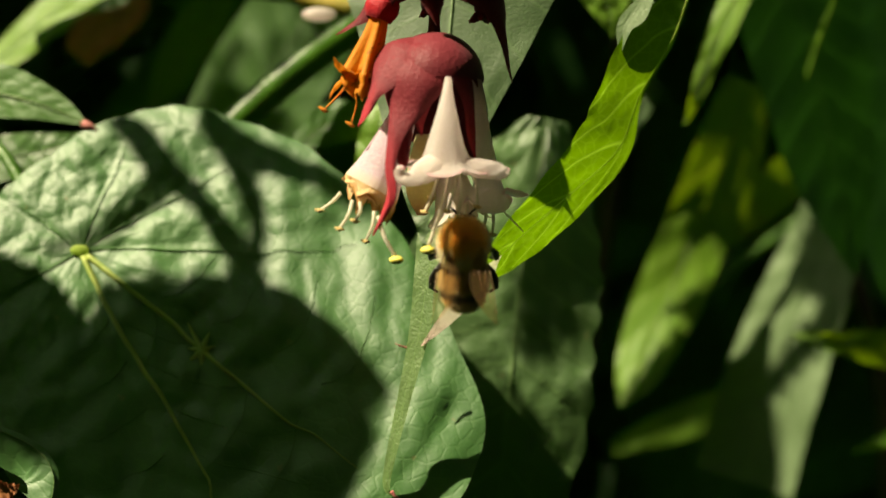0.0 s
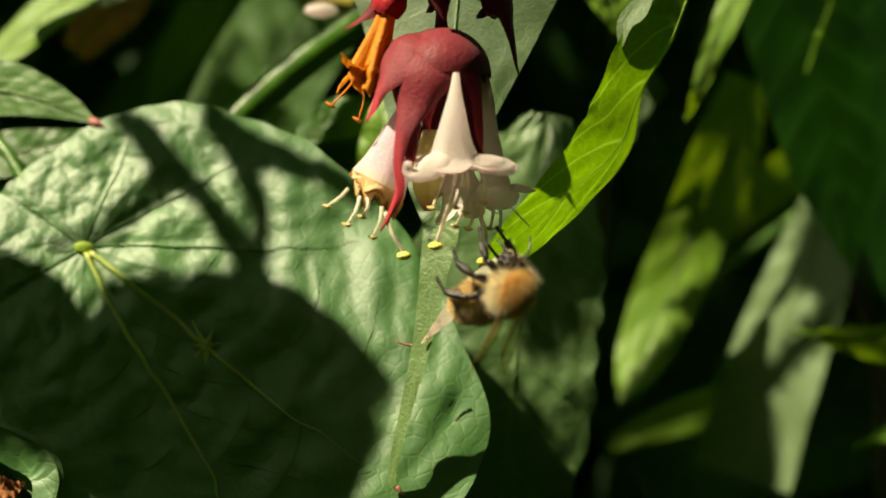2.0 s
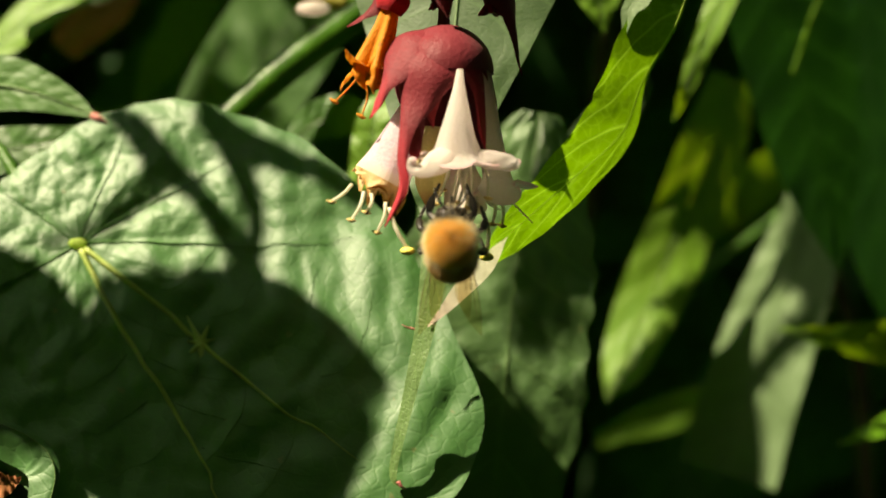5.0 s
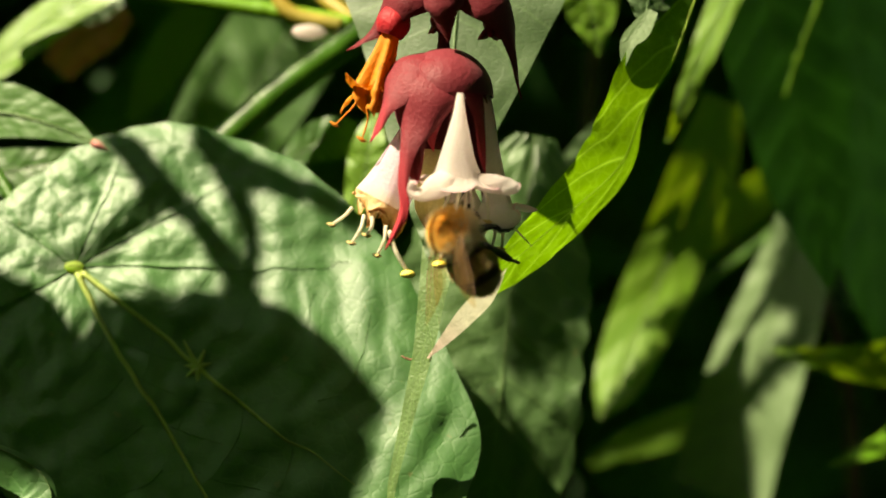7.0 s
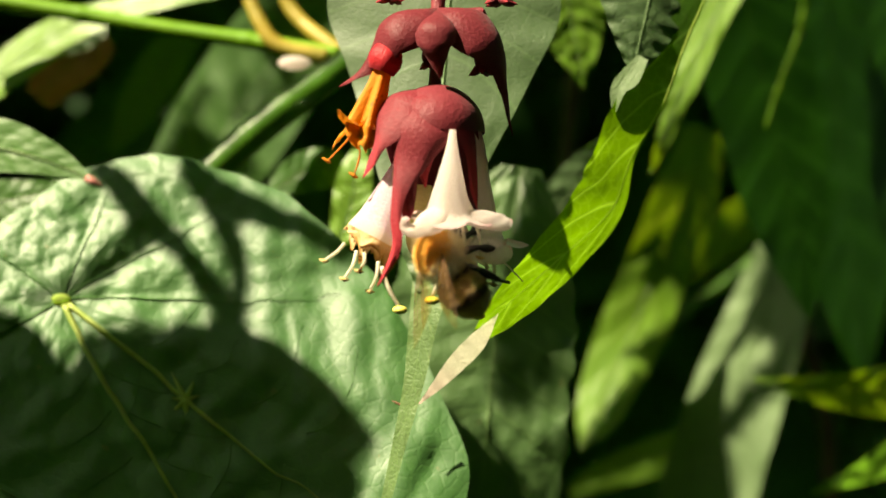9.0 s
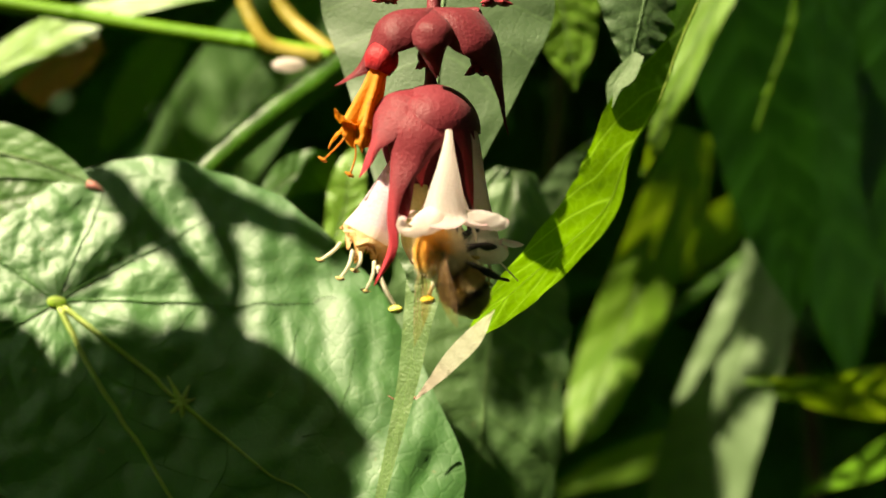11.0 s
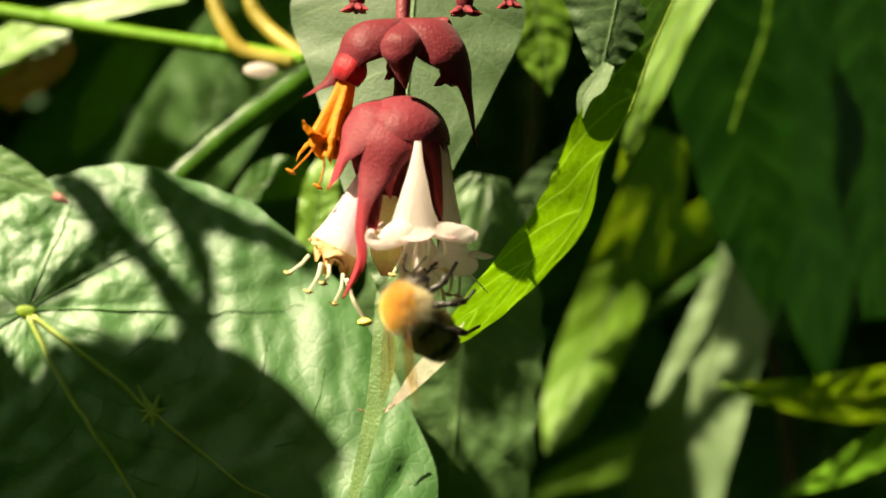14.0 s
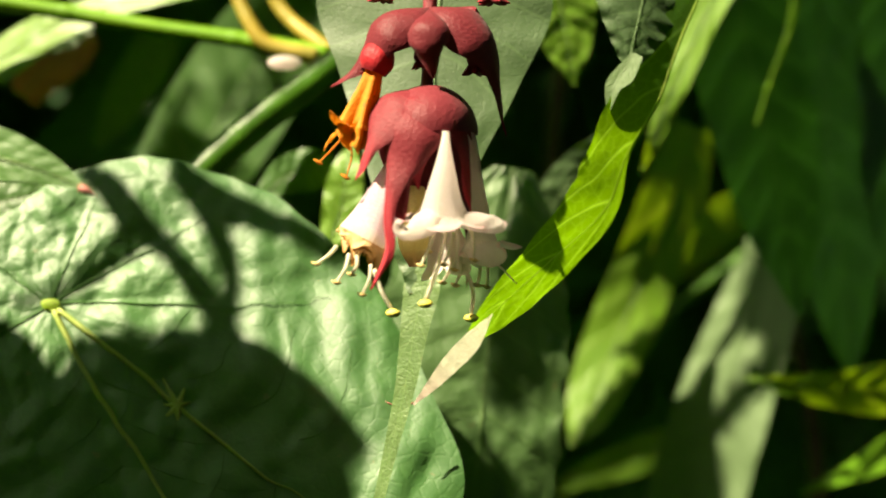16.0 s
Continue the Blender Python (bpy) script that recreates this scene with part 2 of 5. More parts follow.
SKIN_GREY = plain_material("bee_skin_grey", (0.1, 0.066, 0.03), (0.2, 0.14, 0.07), 600.0, rough=0.6)
FUR_GINGER = hair_material("bee_fur_ginger", (0.72, 0.3, 0.02), (1.0, 0.7, 0.2))
FUR_CREAM = hair_material("bee_fur_cream", (0.66, 0.54, 0.28), (0.95, 0.88, 0.64))
FUR_TAN = hair_material("bee_fur_tan", (0.56, 0.4, 0.16), (0.92, 0.74, 0.4))
FUR_BROWN = hair_material("bee_fur_brown", (0.4, 0.24, 0.08), (0.84, 0.62, 0.32))
FUR_DARK = hair_material("bee_fur_dark", (0.06, 0.03, 0.01), (0.2, 0.11, 0.035))
FUR_BLACK = hair_material("bee_fur_black", (0.04, 0.028, 0.016), (0.2, 0.14, 0.075))
WING = wing_material()
WING_VEIN = plain_material("wing_vein", (0.10, 0.05, 0.02), (0.18, 0.09, 0.035), 900.0)


# ---- shapes: arrays of points in millimetres, faces, and coordinates along and across ----
def curve(points, count):
    """A smooth line through a few places (Catmull-Rom)."""
    p = np.array(points, float)
    if len(p) == 2:
        return p[0] + (p[1] - p[0]) * np.linspace(0, 1, count)[:, None]
    q = np.vstack([2 * p[0] - p[1], p, 2 * p[-1] - p[-2]])
    s = np.linspace(0, len(p) - 1, count)
    i = np.minimum(s.astype(int), len(p) - 2)
    f = (s - i)[:, None]
    a, b, c, d = q[i], q[i + 1], q[i + 2], q[i + 3]
    return 0.5 * (2 * b + (c - a) * f + (2 * a - 5 * b + 4 * c - d) * f ** 2 + (3 * b - a - 3 * c + d) * f ** 3)


def values(knots, count):
    """The same for plain numbers, never below zero."""
    return np.maximum(curve([(k, 0, 0) for k in knots], count)[:, 0], 0.0)


def grid(places, ring=False):
    """A sheet from an array of rows and columns of places; ring closes the columns."""
    nu, nv, _ = places.shape
    j2 = range(nv) if ring else range(nv - 1)
    faces = [(i * nv + j, i * nv + (j + 1) % nv, (i + 1) * nv + (j + 1) % nv, (i + 1) * nv + j)
             for i in range(nu - 1) for j in j2]
    uu, vv = np.meshgrid(np.linspace(0, 1, nu), np.linspace(0, 1, nv), indexing="ij")
    return places.reshape(-1, 3), faces, np.stack([uu.ravel(), vv.ravel()], 1)


def join(shapes):
    at, vs, fs, us = 0, [], [], []
    for v, f, u in shapes:
        vs.append(v), us.append(u)
        fs += [tuple(k + at for k in face) for face in f]
        at += len(v)
    return np.vstack(vs), fs, np.vstack(us)


def frames(line):
    """Two directions square to a line, all along it, that do not twist."""
    t = np.gradient(line, axis=0)
    t /= np.linalg.norm(t, axis=1)[:, None] + 1e-9
    a = np.cross(t[0], (0.3, 1.0, 0.2))
    side = []
    for way in t:
        a = a - way * (a @ way)
        a = a / (np.linalg.norm(a) + 1e-9)
        side.append(a)
    side = np.array(side)
    return side, np.cross(t, side)


def tube(points, radii, count=14, sides=8, lump=0.0):
    line, r = curve(points, count), values(radii, count)
    a, b = frames(line)
    ang = np.linspace(0, 2 * np.pi, sides, endpoint=False)
    ring = a[:, None] * np.cos(ang)[None, :, None] + b[:, None] * np.sin(ang)[None, :, None]
    rr = r[:, None, None] * (1 + lump * np.random.uniform(-1, 1, (count, sides, 1)))
    places = line[:, None] + ring * rr
    v, f, u = grid(places, ring=True)
    f += [tuple(range(sides))[::-1], tuple(range((count - 1) * sides, count * sides))]
    return v, f, u


def ball(centre, radii, n=12, m=18, squash=None):
    th = np.linspace(0.02, np.pi - 0.02, n)
    ph = np.linspace(0, 2 * np.pi, m, endpoint=False)
    d = np.stack([np.cos(th)[:, None] * np.ones(m), np.sin(th)[:, None] * np.cos(ph), np.sin(th)[:, None] * np.sin(ph)], -1)
    places = d * np.array(radii)
    if squash is not None:
        places = squash(places)
    v, f, u = grid(places + np.array(centre), ring=True)
    f += [tuple(range(m))[::-1], tuple(range((n - 1) * m, n * m))]
    return v, f, u


def link(name, shape, material, parent=None, label="", smooth=True):
    """Links a shape as one mesh, alone or under its thing."""
    v, f, u = shape
    me = bpy.data.meshes.new(name)
    me.from_pydata((np.asarray(v) * MM).tolist(), [], f)
    layer = me.uv_layers.new(name="along")
    index = np.empty(len(me.loops), np.int32)
    me.loops.foreach_get("vertex_index", index)
    layer.data.foreach_set("uv", u[index].astype(np.float32).ravel())
    me.polygons.foreach_set("use_smooth", np.full(len(me.polygons), smooth))
    me.materials.append(material)
    ob = new(name, me)
    if parent:
        ob.parent = parent
    if label:
        tagged(ob, label)
    return ob


def part(name, shape, material, parent, label=""):
    return link(name, shape, material, parent, label)


def thing(name, label, category, group="", kind=""):
    return tagged(new(name), label, category, group, kind)


# ---- leaves ----
class Blade:
    """A leaf blade along a midrib. wl, wr: half widths on both sides of it; tl, tr: how far each side leans away (+) or
    nearer (-) for its width; cup bends the sides, wave ruffles the rim, quilt puffs it between the side veins."""

    def __init__(self, points, wl, wr, tl=0.0, tr=0.0, cup=0.0, wave=0.0, waves=7.0, quilt=0.0, veins=8, slant=1.1, teeth=0.0, seed=0, nu=70, nv=25):
        self.n, self.m = nu, nv
        self.line = curve(points, nu)
        self.wl, self.wr = values(wl, nu), values(wr, nu)
        t = np.gradient(self.line, axis=0)
        flat = np.stack([-t[:, 2], 0 * t[:, 0], t[:, 0]], 1)
        self.side = flat / (np.linalg.norm(flat, axis=1)[:, None] + 1e-9)
        r = np.random.RandomState(seed)
        s = np.linspace(0, 1, nu)
        v = np.linspace(-1, 1, nv)
        w = np.where(v[None] < 0, self.wl[:, None], self.wr[:, None])
        lean = np.where(v[None] < 0, (np.interp(s, np.linspace(0, 1, len(tl)), tl) if isinstance(tl, list) else np.full(nu, tl))[:, None], (np.interp(s, np.linspace(0, 1, len(tr)), tr) if isinstance(tr, list) else np.full(nu, tr))[:, None])
        a = np.abs(v)
        rim = 1 + teeth * np.sin(s * 61 + 3 * r.rand())[:, None] * (a[None] > 0.9)
        out = w * v[None] * rim
        deep = w * a[None] * lean + cup * w * a[None] ** 2
        deep = deep + wave * (a[None] ** 2) * np.sin(s[:, None] * waves * 2 * np.pi + np.where(v < 0, 0.0, 1.7)[None] + r.rand() * 6)
        ph = s[:, None] * veins - a[None] * slant
        puff = np.abs(np.sin(np.pi * ph)) ** 0.7 * np.minimum(a * 5, 1)[None]
        bumps = np.array([[noise.noise(Vector((i * 0.19 + seed, j * 0.33, seed * 1.7))) for j in range(nv)] for i in range(nu)])
        bumps2 = np.array([[noise.noise(Vector((i * 0.55 + seed, j * 0.8, seed * 2.3))) for j in range(nv)] for i in range(nu)])
        deep = deep - quilt * (puff + 0.9 * bumps + 0.5 * bumps2) * np.minimum(w, 4) / 4
        self.places = self.line[:, None] + self.side[:, None] * out[..., None] + np.array([0, 1, 0]) * deep[..., None]

    def shape(self):
        return grid(self.places)

    def rib(self, r0, r1, lift=0.12):
        line = self.places[:, self.m // 2] - np.array([0, lift, 0])
        return tube(line[::4], [r0, (r0 + r1) / 2, r1], len(line) // 2, 6)


def leaf(name, label, material, points, wl, wr=None, rib=None, group="", ribs=(0.35, 0.08), **more):
    ob = thing(name, label, "leaf", group)
    b = Blade(points, wl, wr or wl, **more)
    part("blade", b.shape(), material, ob)
    part("midrib", b.rib(*ribs), rib or MIDRIB_DULL, ob)
    return ob, b


# grey-green leaf behind the flowers, with its long drip tip
grey_leaf, b = leaf("leaf", "grey-green pointed leaf with a long drip tip behind the flowers", LEAF_GREY,
    [(2.4, 20.8, 46.4), (1.7, 19.2, 37.9), (1.0, 17.6, 28.9), (-0.1, 15.2, 17.7), (-0.7, 13.4, 8.3), (-0.8, 12.9, 3.5), (-1.2, 12.7, 0.5)],
    [13.6, 16.0, 12.6, 8.2, 4.8, 2.9, 1.6], [13.0, 14.6, 11.2, 6.6, 2.8, 2.1, 1.5], tl=0.2, tr=-0.1, cup=0.05, wave=0.25, quilt=0.12, veins=11, seed=3, nu=100, nv=31, ribs=(0.16, 0.06), rib=MIDRIB_GREY)
drip = Blade([(-0.8, 12.6, 4.2), (-0.9, 12.4, 1.5), (-1.9, 12.2, -3.5), (-3.1, 12.2, -11.0), (-4.9, 12.5, -18.8), (-7.1, 13.0, -29.0), (-6.0, 13.0, -31.1)],
             [1.6, 2.3, 1.75, 1.25, 0.85, 0.5, 0.1], [1.4, 2.1, 1.75, 1.25, 0.85, 0.5, 0.1], tl=0.55, tr=-0.55, wave=0.12, quilt=0.1, veins=20, seed=6, nu=120, nv=13)
part("drip_tip", drip.shape(), LEAF_DRIP, grey_leaf, "long pale yellow-green drip tip")
part("leaf_tip", tube([(-6.5, 12.8, -30.3), (-6.0, 12.8, -31.0), (-5.4, 13.0, -31.3)], [0.28, 0.22, 0.03], 8, 6), TIP_PINK, grey_leaf, "withered pink leaf tip")

# fresh backlit leaf, its lower end dried pale
lime_leaf, b = leaf("leaf", "fresh lime-green leaf with the sun shining through it", LEAF_LIME,
    [(37.9, 18.0, 44.0), (33.5, 17.5, 34.3), (30.5, 17.0, 26.3), (26.4, 16.8, 19.2), (23.4, 16.0, 12.1), (15.8, 14.0, 5.3), (9.5, 13.0, -0.2), (6.0, 13.5, -4.1)],
    [4.0, 5.2, 6.3, 5.4, 5.7, 3.7, 2.2, 0.9], [0.3, 0.3, 0.35, 0.45, 1.7, 2.9, 2.6, 1.0], tl=[-0.1, -0.15, -0.3, -0.6, -0.6, -0.6, -0.6, -0.6], tr=[0.1, 0.15, 0.3, 0.6, 0.6, 0.6, 0.6, 0.6], wave=0.12, waves=4, quilt=0.05, veins=11, slant=1.6, seed=8, nu=120, nv=33, rib=MIDRIB, ribs=(0.06, 0.03), teeth=0.025)
part("leaf_tip", Blade([(8.5, 12.2, -1.1), (5.8, 11.2, -4.2), (3.3, 10.8, -7.0), (0.9, 11.0, -9.8), (-1.5, 11.6, -12.4)],
    [0.05, 0.9, 1.1, 0.7, 0.06], [0.05, 1.3, 1.2, 0.7, 0.06], tl=0.3, tr=-0.3, wave=0.1, quilt=0.02, seed=4, nu=40, nv=13).shape(), TIP_PALE, lime_leaf, "dried pale pink leaf tip")

folded_leaf, b = leaf("leaf", "grey-green leaf folded over beside the lime leaf", LEAF_GREY,
    [(29.7, 17.0, 46.1), (28.6, 16.4, 40.1), (27.5, 15.8, 35.6), (26.6, 15.4, 31.9), (26.1, 15.4, 29.7)], [9.6, 7.4, 4.6, 1.9, 0.1], [7.0, 5.6, 4.2, 2.2, 0.1], tl=-0.1, tr=0.2, cup=0.1, wave=0.2, quilt=0.12, seed=12, ribs=(0.05, 0.03), rib=MIDRIB_GREY)
part("turned_rim", Blade([(27.0, 15.0, 32.2), (25.5, 14.8, 29.6), (24.2, 14.6, 27.7), (23.6, 14.6, 24.6)], [0.2, 1.0, 1.0, 0.2], [1.2, 1.6, 1.0, 0.2], tl=0.1, tr=-0.3, quilt=0.08, seed=15, nu=24, nv=9).shape(), LEAF_PALE, folded_leaf, "pale turned-over rim in the sun")

thorn_leaf = link("tendril", tube([(-1.3, 15.8, -12.5), (-2.7, 15.6, -12.9), (-4.1, 15.0, -12.6), (-4.8, 14.8, -12.2)], [0.17, 0.15, 0.11, 0.03], 12, 6), TIP_PINK)
tagged(thorn_leaf, "thin curled red leaf tip behind the narrow leaf", "leaf tip")

LEAF_SMOOTH = leaf_material("leaf_smooth_green", (0.05, 0.14, 0.025), (0.085, 0.19, 0.045), (0.12, 0.22, 0.07), (0.2, 0.5, 0.04),
                            through=0.3, gloss=0.5, rough=0.5, veins=6.0, relief=0.3, drawn=0.15, wax=0.1)
tip_leaf, b = leaf("leaf", "smooth green pointed leaf with a pink tip", LEAF_SMOOTH,
    [(-53.7, -17.6, 16.5), (-47.6, -19.2, 16.5), (-43.2, -20.8, 15.5), (-39.6, -21.6, 14.2), (-37.2, -22.4, 13.1)], [3.3, 2.7, 1.85, 1.0, 0.23], [3.3, 3.3, 2.5, 1.4, 0.23], tl=-0.08, tr=0.12, quilt=0.15, seed=21, ribs=(0.2, 0.05))
part("leaf_tip", tube([(-37.5, -22.4, 13.2), (-36.8, -22.4, 12.8), (-35.7, -22.4, 12.3)], [0.35, 0.45, 0.03], 9, 7), TIP_PINK, tip_leaf, "pink leaf tip")


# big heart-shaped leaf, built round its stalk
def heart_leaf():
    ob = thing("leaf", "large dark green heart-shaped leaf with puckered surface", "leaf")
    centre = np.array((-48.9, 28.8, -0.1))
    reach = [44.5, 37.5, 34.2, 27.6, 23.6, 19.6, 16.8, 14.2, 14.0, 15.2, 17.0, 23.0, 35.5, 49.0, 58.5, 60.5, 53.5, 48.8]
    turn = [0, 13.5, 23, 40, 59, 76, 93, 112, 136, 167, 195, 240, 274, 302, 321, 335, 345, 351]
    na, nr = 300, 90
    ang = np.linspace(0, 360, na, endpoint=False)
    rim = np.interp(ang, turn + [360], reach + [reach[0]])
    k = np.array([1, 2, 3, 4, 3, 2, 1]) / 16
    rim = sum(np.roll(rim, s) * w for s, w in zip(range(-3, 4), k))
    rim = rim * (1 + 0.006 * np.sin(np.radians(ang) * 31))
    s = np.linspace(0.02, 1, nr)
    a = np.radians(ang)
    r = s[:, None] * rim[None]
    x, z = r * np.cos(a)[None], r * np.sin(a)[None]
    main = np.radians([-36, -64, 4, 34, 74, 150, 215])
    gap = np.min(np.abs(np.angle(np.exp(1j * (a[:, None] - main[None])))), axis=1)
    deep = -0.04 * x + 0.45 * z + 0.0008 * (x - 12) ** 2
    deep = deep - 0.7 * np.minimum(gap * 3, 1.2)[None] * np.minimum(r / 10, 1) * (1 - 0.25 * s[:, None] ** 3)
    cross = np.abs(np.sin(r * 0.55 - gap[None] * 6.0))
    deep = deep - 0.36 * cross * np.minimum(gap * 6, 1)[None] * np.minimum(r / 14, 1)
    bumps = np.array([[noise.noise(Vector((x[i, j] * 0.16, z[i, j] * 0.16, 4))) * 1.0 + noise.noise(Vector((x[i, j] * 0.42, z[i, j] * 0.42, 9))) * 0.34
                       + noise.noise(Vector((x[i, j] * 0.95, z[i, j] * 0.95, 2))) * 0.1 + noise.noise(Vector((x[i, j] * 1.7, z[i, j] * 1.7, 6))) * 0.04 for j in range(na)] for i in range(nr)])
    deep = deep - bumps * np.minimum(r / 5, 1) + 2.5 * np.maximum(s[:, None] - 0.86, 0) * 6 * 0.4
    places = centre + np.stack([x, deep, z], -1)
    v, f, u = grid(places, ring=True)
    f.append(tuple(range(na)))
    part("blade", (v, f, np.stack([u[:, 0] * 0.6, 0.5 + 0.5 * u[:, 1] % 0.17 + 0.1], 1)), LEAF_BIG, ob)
    for m, far in zip(main, (0.8, 0.93, 0.85, 0.85, 0.85, 0.9, 0.9)):
        j = int(round(np.degrees(m) % 360 / 360 * na))
        line = [places[min(nr - 1, int(q * far * (nr - 1))), int(round(j + 6 * math.sin(q * 2.6) * (1 if m < -1 else -0.1 if m < 0 else -0.6))) % na] - np.array([0, 0.2, 0]) for q in np.linspace(0, 1, 21)]
        part("vein", tube(line, [0.42, 0.3, 0.05] if -1.4 < m < -0.4 else [0.14, 0.09, 0.03], 40, 6), VEIN_YELLOW if -1.4 < m < -0.4 else VEIN_FAINT, ob)
    for m in main[:2]:
        j = int(round(np.degrees(m) % 360 / 360 * na))
        for q in (0.2, 0.34, 0.48, 0.62):
            for turn_way in (-1, 1):
                line = [places[min(nr - 1, int((q + e * 0.2) * nr)), int(j + turn_way * (3 + e * (26 - 16 * q)) + 4) % na] - np.array([0, 0.06, 0]) for e in np.linspace(0, 1, 9)]
                part("vein", tube(line, [0.1, 0.07, 0.02], 20, 5), VEIN_FAINT, ob)
    i, j = int(0.36 * nr), int((360 - 37) / 360 * na)
    spot = places[i, j]
    for k in range(7):
        a2 = k * 0.9 + 0.3
        arm = np.array([math.cos(a2), -0.04 * math.cos(a2) + 0.45 * math.sin(a2), math.sin(a2)])
        end = spot + arm * (1.8 + 1.1 * (k % 3)) - np.array([0, 0.2, 0])
        part("blemish", tube([spot - np.array([0, 0.3, 0]), (spot + end) / 2 - np.array([0, 0.3, 0]), end], [0.55, 0.32, 0.08], 8, 5), VEIN_YELLOW, ob, "yellowish brown blemish")
    part("stalk_end", ball(centre - np.array([0, 0.5, 0]), (1.3, 0.4, 0.75)), MIDRIB, ob, "bright green stalk joint")
    part("stalk", tube([centre + np.array([0, 0.4, 0]), centre + np.array([-6, 9, 3]), centre + np.array([-26, 26, 6]), centre + np.array([-40, 50, -160])], [0.8, 0.8, 0.9, 1.3], 24, 8), STEM_GREEN, ob)
    return ob


LEAF_BIG = leaf_material("leaf_deep_green", (0.008, 0.082, 0.003), (0.026, 0.13, 0.009), (0.1, 0.18, 0.04), (0.06, 0.26, 0.02),
                         through=0.12, gloss=0.35, rough=0.55, wax=0.75, veins=0.01, slant=0.0, relief=0.6, netting=520.0, grain=420.0, drawn=0.3, wax_rough=0.64, wax_ior=1.8)
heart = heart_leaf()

LEAF_SECOND = leaf_material("leaf_second_green", (0.03, 0.10, 0.010), (0.06, 0.155, 0.024), (0.10, 0.2, 0.04), (0.08, 0.3, 0.02),
                            through=0.2, wax=0.8, gloss=0.6, rough=0.5, veins=9.0, relief=0.6, drawn=0.4)
second_leaf, b = leaf("leaf", "broad dark green leaf with a wavy toothed rim", LEAF_SECOND,
    [(15.5, 52.6, 19.5), (14.1, 49.4, 10.0), (11.8, 45.4, -1.7), (10.3, 43.0, -13.0), (9.1, 42.2, -25.2), (7.6, 43.8, -41.9)], [3.1, 11.8, 16.5, 17.0, 16.0, 8.2], [3.1, 7.8, 11.5, 11.5, 11.7, 8.2], tl=-0.05, tr=0.08, quilt=0.35, veins=9, wave=0.5, waves=5, teeth=0.03, seed=31, nu=90, nv=35, ribs=(0.14, 0.05))

